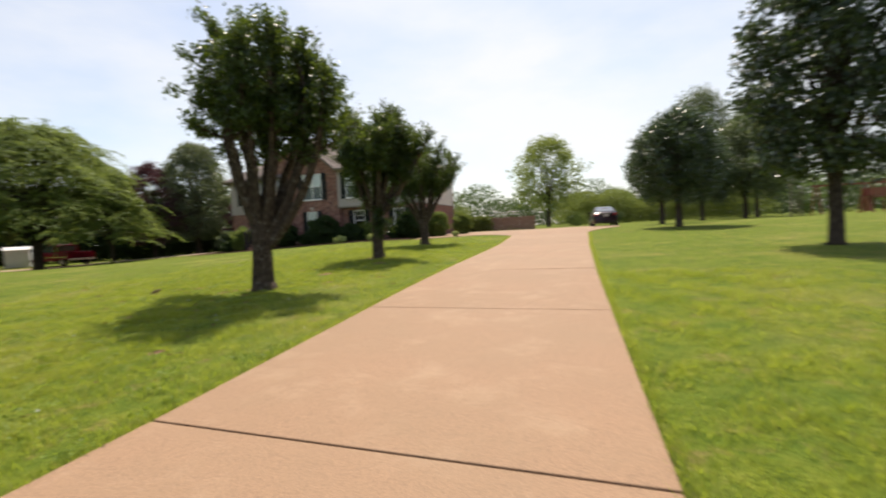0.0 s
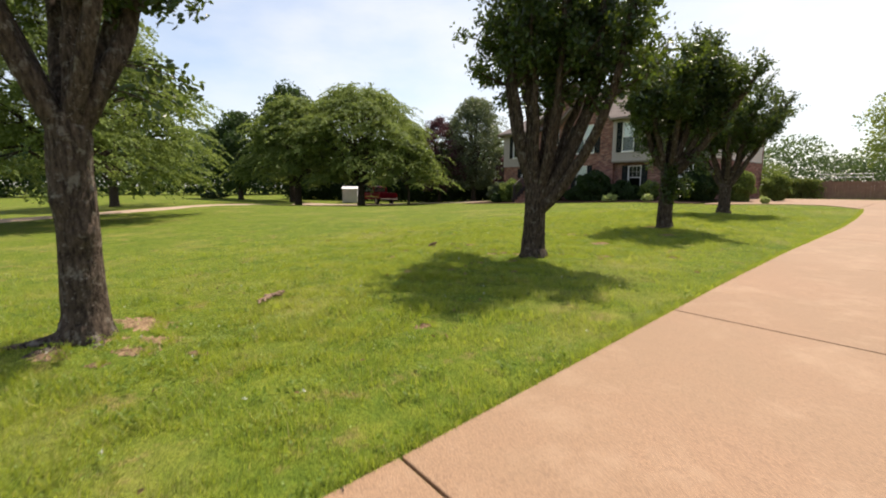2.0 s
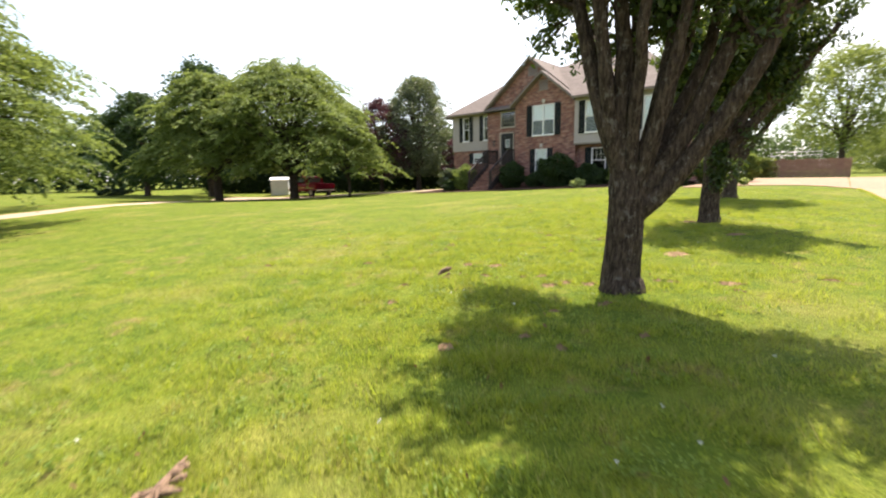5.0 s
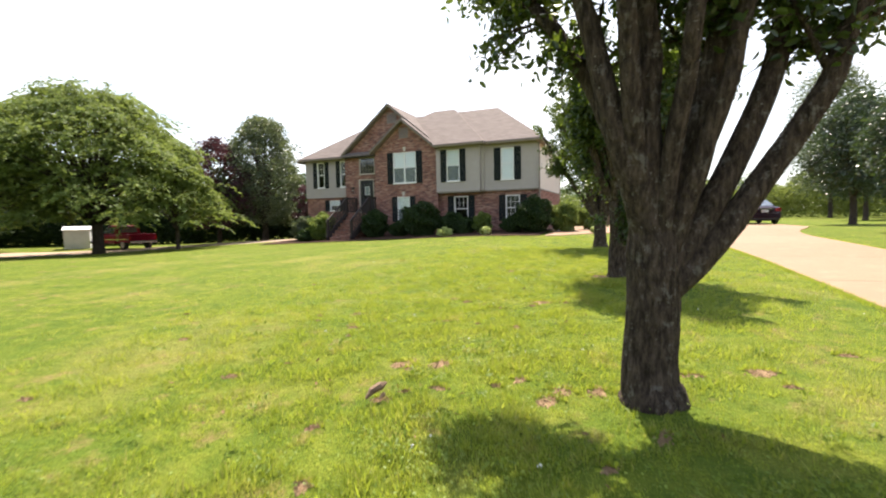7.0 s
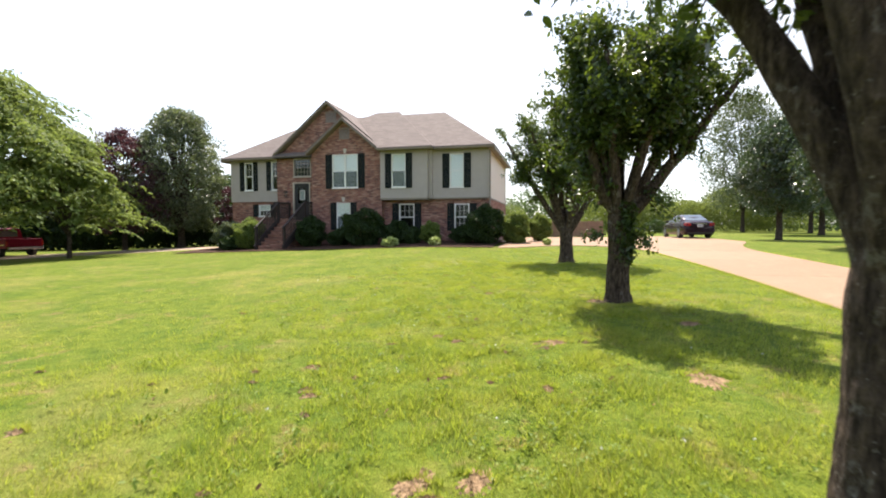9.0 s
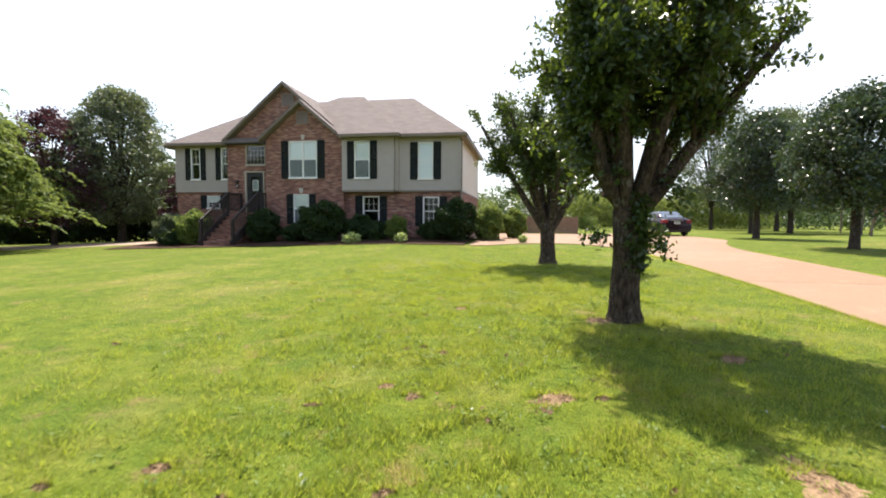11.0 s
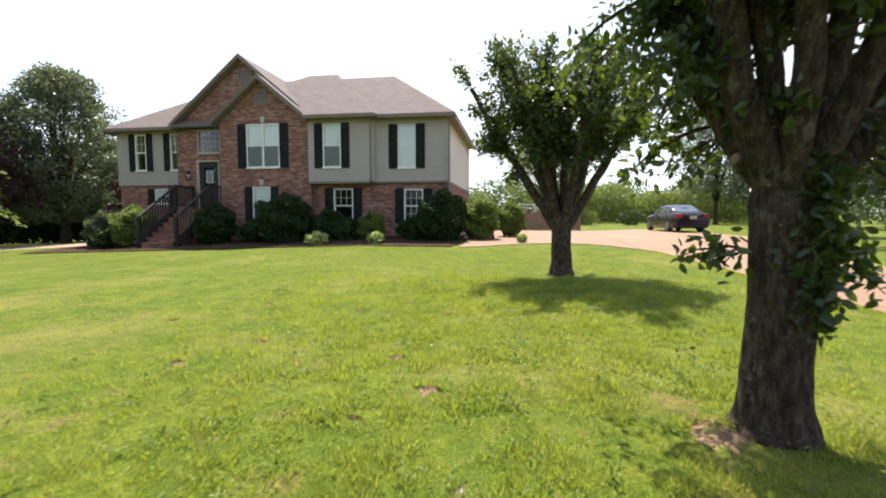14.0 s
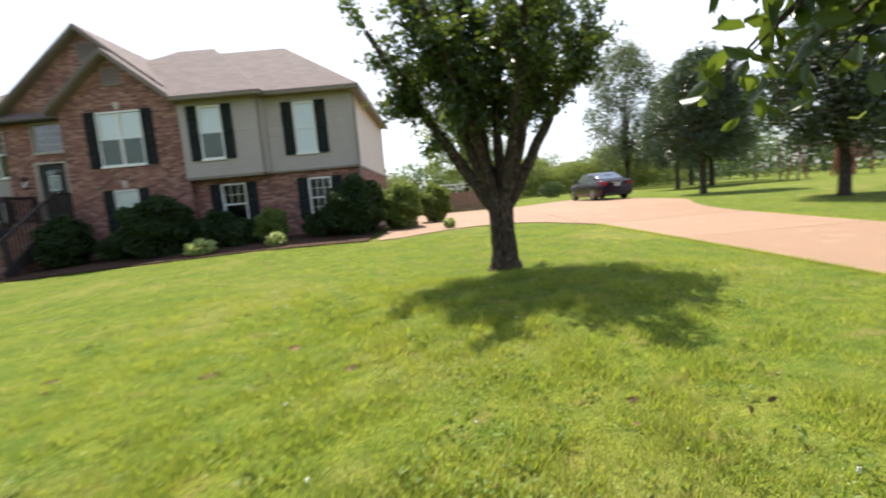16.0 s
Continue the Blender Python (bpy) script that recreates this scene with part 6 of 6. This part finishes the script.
def pickup(x, y, turn):
    """A pickup truck; its nose points along +y."""
    t = thing("pickup_truck", (0, 0, 0), "red pickup truck parked beside a tree", "truck")
    hood = [(0.7, 0.92, 0.45, 1.12), (1.2, 0.92, 0.45, 1.10), (2.3, 0.90, 0.45, 1.03), (2.6, 0.84, 0.5, 0.95)]
    rings = [[(-w, yy, lo), (w, yy, lo), (w, yy, hi - 0.12), (w * 0.9, yy, hi), (-w * 0.9, yy, hi), (-w, yy, hi - 0.12)] for yy, w, lo, hi in [(-0.9, 0.93, 0.45, 1.13)] + hood]
    part("body", lofted(rings), REDPAINT, t, bevel=0.03)
    rings = [[(-0.88, yy, 1.08), (0.88, yy, 1.08), (w, yy, zz - 0.06), (w - 0.1, yy, zz), (-w + 0.1, yy, zz), (-w, yy, zz - 0.06)] for yy, w, zz in ((-0.88, 0.76, 1.70), (-0.6, 0.74, 1.76), (0.2, 0.74, 1.76), (0.5, 0.76, 1.66), (1.05, 0.85, 1.14))]
    part("cab", lofted(rings), REDPAINT, t, bevel=0.02)
    bed = Mesh().box(-0.93, -0.86, -2.75, -0.95, 0.55, 1.12).box(0.86, 0.93, -2.75, -0.95, 0.55, 1.12).box(-0.86, 0.86, -1.02, -0.95, 0.55, 1.12).box(-0.86, 0.86, -2.74, -0.95, 0.55, 0.62)
    part("bed", bed, REDPAINT, t, bevel=0.015)
    part("tailgate", Mesh().box(-0.86, 0.86, -2.78, -2.72, 0.62, 1.12), REDPAINT, t, bevel=0.015)
    part("bumper", Mesh().box(-0.9, 0.9, -2.92, -2.80, 0.48, 0.64), CHROME, t, bevel=0.02)
    part("front_bumper", Mesh().box(-0.9, 0.9, 2.6, 2.72, 0.42, 0.62), CHROME, t, bevel=0.02)
    part("grille", Mesh().box(-0.55, 0.55, 2.6, 2.63, 0.66, 0.9), BLACKPLASTIC, t)
    for s in (-1, 1):
        part("side_window", Mesh().prism([(s * 0.875, -0.7, 1.16), (s * 0.875, 0.85, 1.16), (s * 0.765, 0.42, 1.64), (s * 0.765, -0.7, 1.66)], (s * 0.012, 0, 0)), CARGLASS, t)
        part("tail_lamp", Mesh().box(s * 0.89 - 0.05, s * 0.89 + 0.05, -2.79, -2.74, 0.72, 0.98), TAILLAMP, t)
        part("side_trim", Mesh().box(s * 0.935 - 0.01, s * 0.935 + 0.01, -2.6, 2.2, 0.72, 0.76), CHROME, t)
        part("mirror", Mesh().box(s * 1.0 - 0.1, s * 1.0 + 0.1, 0.75, 0.83, 1.15, 1.33), BLACKPLASTIC, t)
    part("rear_window", Mesh().box(-0.6, 0.6, -0.905, -0.89, 1.22, 1.62), CARGLASS, t)
    part("windscreen", Mesh().prism([(-0.74, 1.0, 1.2), (0.74, 1.0, 1.2), (0.64, 0.53, 1.63), (-0.64, 0.53, 1.63)], (0, 0.02, 0.02)), CARGLASS, t)
    for sx in (-0.80, 0.80):
        for sy in (-1.85, 1.65):
            wheel(t, sx, sy, 0.37, 0.24)
    t.matrix_basis = pose(x, y, gz(x, y) + 0.03, 0, 0, turn)


sedan(2.0, 37.9, 3)
pickup(-40.3, 26.5, 84)

# white shed beside the truck
sx, sy = -45.1, 26.2
shed = thing("shed", (sx, sy, gz(sx, sy)), "white metal garden shed behind the truck", "shed")
for x0, x1, y0, y1 in ((-0.8, 0.8, -0.7, -0.64), (-0.8, 0.8, 0.64, 0.7), (-0.8, -0.74, -0.64, 0.64), (0.74, 0.8, -0.64, 0.64)):
    part("wall_panel", Mesh().box(x0, x1, y0, y1, 0, 1.5), SHEDWALL, shed)
part("shed_roof", Mesh().prism([(-0.88, -0.8, 1.48), (-0.88, 0.8, 1.48), (-0.88, 0, 1.75)], (1.76, 0, 0)), SHEDWALL, shed)
part("shed_door", Mesh().box(-0.45, 0.45, -0.73, -0.704, 0.02, 1.22), SHEDWALL, shed)
shed.matrix_basis = pose(sx, sy, gz(sx, sy), 0, 0, 55)

# play set on the far lawn
px, py = 20.0, 44.5
play = thing("play_set", (px, py, gz(px, py)), "red-stained timber swing and play set on the far lawn", "play set")
for a in (-1.6, 1.6):
    for s in (-0.9, 0.9):
        part("leg", Mesh().beam((a, s, 0), (a, s * 0.2, 2.3), 0.1, 0.1), PLAYWOOD, play)
part("top_beam", Mesh().box(-1.9, 3.4, -0.06, 0.06, 2.24, 2.38), PLAYWOOD, play)
part("platform", Mesh().box(1.7, 3.2, -0.7, 0.7, 1.15, 1.25), PLAYWOOD, play)
for a in (1.75, 3.15):
    for s in (-0.65, 0.65):
        part("tower_post", Mesh().box(a - 0.05, a + 0.05, s - 0.05, s + 0.05, 0, 2.6), PLAYWOOD, play)
part("tower_side", Mesh().box(1.7, 3.2, -0.75, -0.7, 1.3, 1.9).box(1.7, 3.2, 0.7, 0.75, 1.3, 1.9).box(1.7, 1.75, -0.7, 0.7, 0.1, 1.15), PLAYWOOD, play)
for a in (-0.9, 0.4):
    part("swing", Mesh().beam((a, 0, 2.25), (a, 0, 0.55), 0.015, 0.015).beam((a + 0.4, 0, 2.25), (a + 0.4, 0, 0.55), 0.015, 0.015).box(a - 0.03, a + 0.43, -0.09, 0.09, 0.52, 0.55), BLACKPLASTIC, play)
for x, y in ((15.2, 40.4), (17.6, 45), (19.0, 49.5)):
    solid("post", Mesh().tube([(0, 0, -0.1), (0.02, 0, 1.2), (0, 0, 2.5)], [0.07, 0.065, 0.06], 10), POSTWOOD, "tall grey timber post on the far lawn", "post", at=(x, y, gz(x, y)))

# fallen branch on the lawn
br = thing("fallen_branch", (-5.53, 3.57, gz(-5.53, 3.57) + 0.02), "broken dead branch with loose bark lying on the grass", "branch")
rb = random.Random(9)


def flat(pts):
    return [Vector((p.x, p.y, 0.02 + (p.z - 0.02) * 0.15)) for p in pts]


part("stick", Mesh().tube(flat(curve_points((0.17, -0.23, 0.02), (-0.35, 0.45, 0.0), 0.58, 8, (0, 0, 0), rb)), [0.014, 0.024, 0.018, 0.027, 0.017, 0.024, 0.016, 0.014, 0.006], 9, 0.25, rb), DEADWOOD, br, smooth=True)
for k in range(12):
    s = rb.uniform(-0.5, 0.5)
    p = (-0.35 * s + rb.uniform(-0.06, 0.06), 0.47 * s + rb.uniform(-0.06, 0.06), 0.02)
    part("bark_flake", Mesh().tube(flat(curve_points(p, (rb.uniform(-1, 1), rb.uniform(-1, 1), 0), rb.uniform(0.07, 0.17), 3, (0, 0, 0), rb)), [0.008, 0.02, 0.015, 0.004], 6, 0.25, rb), DEADWOOD, br)


bk = thing("bark_piece", (-6.94, 7.13, gz(-6.94, 7.13) + 0.03), "curled piece of dead brown bark lying on the grass", "bark")
part("curl", Mesh().tube([(-0.06, -0.07, 0.0), (-0.03, -0.03, 0.045), (0.01, 0.03, 0.07), (0.04, 0.07, 0.085)], [0.01, 0.026, 0.03, 0.008], 8, 0.3, rb), DEADWOOD, bk)
part("flake", Mesh().tube([(0.03, -0.04, 0.0), (0.05, 0.0, 0.02), (0.04, 0.04, 0.01)], [0.006, 0.016, 0.005], 7, 0.3, rb), DEADWOOD, bk)


# ---- grass blades, thickest along the middle of the lawn ----
def grass(name, n, x0, x1, y0, y1, h0, h1, width, seed, label, focus):
    rng = np.random.default_rng(seed)
    x, y = rng.uniform(x0, x1, n), rng.uniform(y0, y1, n)
    fx = np.interp(y, [f[0] for f in focus], [f[1] for f in focus])
    keep = rng.random(n) < np.exp(-((x - fx) / focus[0][2]) ** 2) + 0.12
    le = np.interp(y, [r[0] for r in LEFT_EDGE], [r[1] for r in LEFT_EDGE]) - 0.01
    re = np.interp(y, [r[0] for r in RIGHT_EDGE], [r[1] for r in RIGHT_EDGE]) + 0.01
    keep &= (x < le) | (x > re)
    keep &= y < np.where(x > -8.9, 24.1, 24.75)
    for (cx, cy, cr, sq, tn) in PATCHES:
        u = (x - cx) * math.cos(tn) + (y - cy) * math.sin(tn)
        v = -(x - cx) * math.sin(tn) + (y - cy) * math.cos(tn)
        keep &= (u / cr) ** 2 + (v / (cr * sq)) ** 2 > rng.uniform(0.3, 0.95, n)
    thin = np.sin(x * 2.1 + 1.3 * np.sin(y * 1.7)) * np.sin(y * 2.6 + np.sin(x * 1.3)) + 0.5 * np.sin(x * 6.1 + y * 4.3)
    keep &= rng.random(n) < np.clip(0.85 + 0.3 * thin, 0.3, 1)
    worn = np.ones(n)
    for (cx, cy, cr, sq, tn) in PATCHES:
        worn = np.minimum(worn, 0.4 + 0.6 * np.clip((np.hypot(x - cx, y - cy) / cr - 0.9) / 0.9, 0, 1))
    clump = np.zeros(n)
    for kk, (kx_, ky_) in enumerate(((17, 9), (-11, 19), (29, -13), (8, 31), (-23, -21), (5, -7))):
        clump += 0.75 * np.sin(kx_ * x + ky_ * y + kk * 1.7 + 1.5 * np.sin(0.9 * x + 1.3 * y + kk))
    keep &= rng.random(n) < np.clip(0.8 + 0.25 * clump, 0.3, 1)
    tuft = np.zeros(n)
    for kk, (kx_, ky_) in enumerate(((6.1, 3.3), (-4.2, 7.4), (9.3, -5.1), (2.7, -8.2), (-7.7, -2.9))):
        tuft += 0.62 * np.sin(kx_ * x + ky_ * y + kk * 2.1 + 1.8 * np.sin(1.1 * x - 0.8 * y + kk))
    keep &= rng.random(n) < np.clip(0.87 + 0.28 * tuft, 0.25, 1)
    thin = 0.35 * thin + 0.35 * clump + 0.65 * tuft
    x, y, thin, worn = x[keep], y[keep], thin[keep], worn[keep]
    n = len(x)
    h = rng.uniform(h0, h1, n) * worn * np.clip(1 + 0.48 * thin, 0.3, 2.6) * rng.choice([1, 1, 1, 1.5], n)
    a, lean = rng.uniform(0, 6.28, n), rng.uniform(0.3, 1.6, n) * h
    b = a + rng.uniform(1.0, 2.1, n)
    w = width * rng.uniform(0.6, 1.3, n)
    base = np.stack([x, y, ground_z(x, y) - 0.03], 1)
    sd = np.stack([np.cos(b) * w, np.sin(b) * w, 0 * w], 1)
    tip = base + np.stack([np.cos(a) * lean, np.sin(a) * lean, h + 0.02], 1)
    v = np.stack([base - sd, base + sd, tip], 1).reshape(-1, 3)
    solid(name, array_mesh(name, v, np.arange(3 * n).reshape(-1, 3), BLADE), None, label, "grass", "stuff")


LINE = [(0, -3.2, 3.6), (5, -5.5, 3.6), (9, -7.2, 3.6), (25, -7.2, 3.6)]
grass("grass", 430000, -14.5, 5.5, 0.2, 24.8, 0.016, 0.04, 0.004, 71, "short mown lawn grass blades", LINE)
grass("grass", 1150000, -10.8, -2.0, 1.0, 19.0, 0.018, 0.05, 0.0036, 72, "soft lawn grass blades along the middle of the lawn", [(0, -3.6, 2.2), (4, -4.8, 2.2), (8, -6.8, 2.4), (25, -6.9, 2.4)])

grass("grass", 90000, 0.8, 4.6, 2.4, 9.5, 0.018, 0.05, 0.004, 73, "lawn grass blades beyond the driveway", [(0, 1.8, 1.6), (10, 2.6, 1.6)])


def clover(n_patch, n_leaf, seed):
    """Low clover leaves in patches, with a few white flower heads."""
    rng = np.random.default_rng(seed)
    cy = rng.uniform(1.5, 19, n_patch)
    cx = np.interp(cy, [0, 4, 8, 20], [-3.4, -4.8, -7, -7.2]) + rng.normal(size=n_patch) * 1.9
    cr = rng.uniform(0.15, 0.7, n_patch)
    pick = rng.choice(n_patch, n_leaf, p=cr ** 2 / (cr ** 2).sum())
    a, d = rng.uniform(0, 6.28, n_leaf), np.abs(rng.normal(size=n_leaf)) * cr[pick] * 0.7
    x, y = cx[pick] + np.cos(a) * d, cy[pick] + np.sin(a) * d * rng.uniform(0.6, 1.0, n_leaf)
    ok = (x < np.interp(y, [q[0] for q in LEFT_EDGE], [q[1] for q in LEFT_EDGE]) - 0.03)
    x, y = x[ok], y[ok]
    pos = np.stack([x, y, ground_z(x, y) + rng.uniform(0.02, 0.045, len(x))], 1)
    v, f = leaf_arrays(pos, 0.018, rng, 0.0, 4.0, 0.8)
    solid("clover", array_mesh("clover", v, f, LEAF_CLOVER), None, "low clover patches in the lawn", "clover", "stuff")
    m = 70
    sel = rng.integers(0, len(x), m)
    heads = np.repeat(np.stack([x[sel], y[sel], ground_z(x[sel], y[sel]) + rng.uniform(0.03, 0.06, m)], 1), 14, 0)
    heads += rng.normal(size=heads.shape) * 0.005
    v, f = card_arrays(heads, 0.011, rng)
    solid("clover_flower", array_mesh("clover_flower", v, f, PETAL), None, "small white clover flower heads in the lawn", "flowers", "stuff")


clover(260, 18000, 91)
# broad-leaved weeds and dry fallen leaves in the grass
rng_w = np.random.default_rng(93)
wy = rng_w.uniform(1.5, 18, 420)
wx = np.minimum(np.interp(wy, [0, 4, 8, 20], [-3.4, -4.6, -7, -7.2]) + rng_w.normal(size=420) * 1.7, np.interp(wy, [q[0] for q in LEFT_EDGE], [q[1] for q in LEFT_EDGE]) - 0.08)
wk = np.repeat(np.arange(420), 16)
wp = np.stack([wx[wk], wy[wk], ground_z(wx[wk], wy[wk])], 1) + rng_w.normal(size=(len(wk), 3)) * np.array([[0.045, 0.045, 0.0]]) + np.stack([0 * wk, 0 * wk, rng_w.uniform(0.03, 0.06, len(wk))], 1)
v_, f_ = leaf_arrays(wp, 0.038, rng_w, 0.0, 3.0, 0.5)
solid("weed", array_mesh("weed", v_, f_, LEAF_WEED), None, "low broad-leaved weeds in the lawn", "weed", "stuff")
dy = rng_w.uniform(1.2, 18.5, 150)
dx = np.interp(dy, [0, 4, 8, 20], [-3.6, -4.9, -6.8, -7.0]) + rng_w.normal(size=150) * 1.6
ok_ = dx < np.interp(dy, [q[0] for q in LEFT_EDGE], [q[1] for q in LEFT_EDGE]) - 0.05
dp = np.stack([dx, dy, ground_z(dx, dy) + rng_w.uniform(0.012, 0.035, 150)], 1)[ok_]
v_, f_ = leaf_arrays(dp, 0.05, rng_w, 0.0, 2.0, 0.5)
solid("dry_leaf", array_mesh("dry_leaf", v_, f_, LEAF_DRY), None, "small dry brown leaves fallen in the grass", "leaf", "stuff")
# ragged longer fringe along the drive
rng_e = np.random.default_rng(77)
n_e = 26000
ye = rng_e.uniform(0, 24, n_e)
le_ = np.interp(ye, [q[0] for q in LEFT_EDGE], [q[1] for q in LEFT_EDGE])
re_ = np.interp(ye, [q[0] for q in RIGHT_EDGE], [q[1] for q in RIGHT_EDGE])
right_ = rng_e.random(n_e) < 0.4
xe = np.where(right_, re_ + np.abs(rng_e.normal(size=n_e)) * 0.05, le_ - np.abs(rng_e.normal(size=n_e)) * 0.05)
he, ae = rng_e.uniform(0.03, 0.08, n_e), rng_e.uniform(0, 6.28, n_e)
be = np.stack([xe, ye, ground_z(xe, ye) - 0.02], 1)
se = np.stack([np.cos(ae + 1.5) * 0.003, np.sin(ae + 1.5) * 0.003, 0 * ae], 1)
te = be + np.stack([np.cos(ae) * he * 0.7, np.sin(ae) * he * 0.7, he], 1)
solid("grass", array_mesh("grass", np.stack([be - se, be + se, te], 1).reshape(-1, 3), np.arange(3 * n_e).reshape(-1, 3), BLADE), None, "longer grass fringe along the driveway edge", "grass", "stuff")
# longer tufts leaning over the far rim of the bare patches
rng_t = np.random.default_rng(78)
tuft_v = []
for cx, cy, cr, sq, tn in PATCHES:
    k = int(900 * cr)
    ang = rng_t.uniform(0.15, 2.99, k)
    out = rng_t.uniform(0.55, 1.0, k)
    u, v = cr * 0.8 * np.cos(ang) * out, cr * 0.8 * max(sq, 0.5) * np.sin(ang) * out
    tx, ty = cx + u, cy + v
    hh, aa = rng_t.uniform(0.03, 0.085, k), rng_t.uniform(0, 6.28, k)
    foot = np.stack([tx, ty, ground_z(tx, ty) - 0.02], 1)
    wide = np.stack([np.cos(aa + 1.5) * 0.003, np.sin(aa + 1.5) * 0.003, 0 * aa], 1)
    tip = foot + np.stack([np.cos(aa) * hh * 0.7, np.sin(aa) * hh * 0.7 - 0.01, hh + 0.01], 1)
    tuft_v.append(np.stack([foot - wide, foot + wide, tip], 1).reshape(-1, 3))
tuft_v = np.concatenate(tuft_v)
solid("grass", array_mesh("grass", tuft_v, np.arange(len(tuft_v)).reshape(-1, 3), BLADE), None, "longer grass tufts at the rims of bare patches", "grass", "stuff")
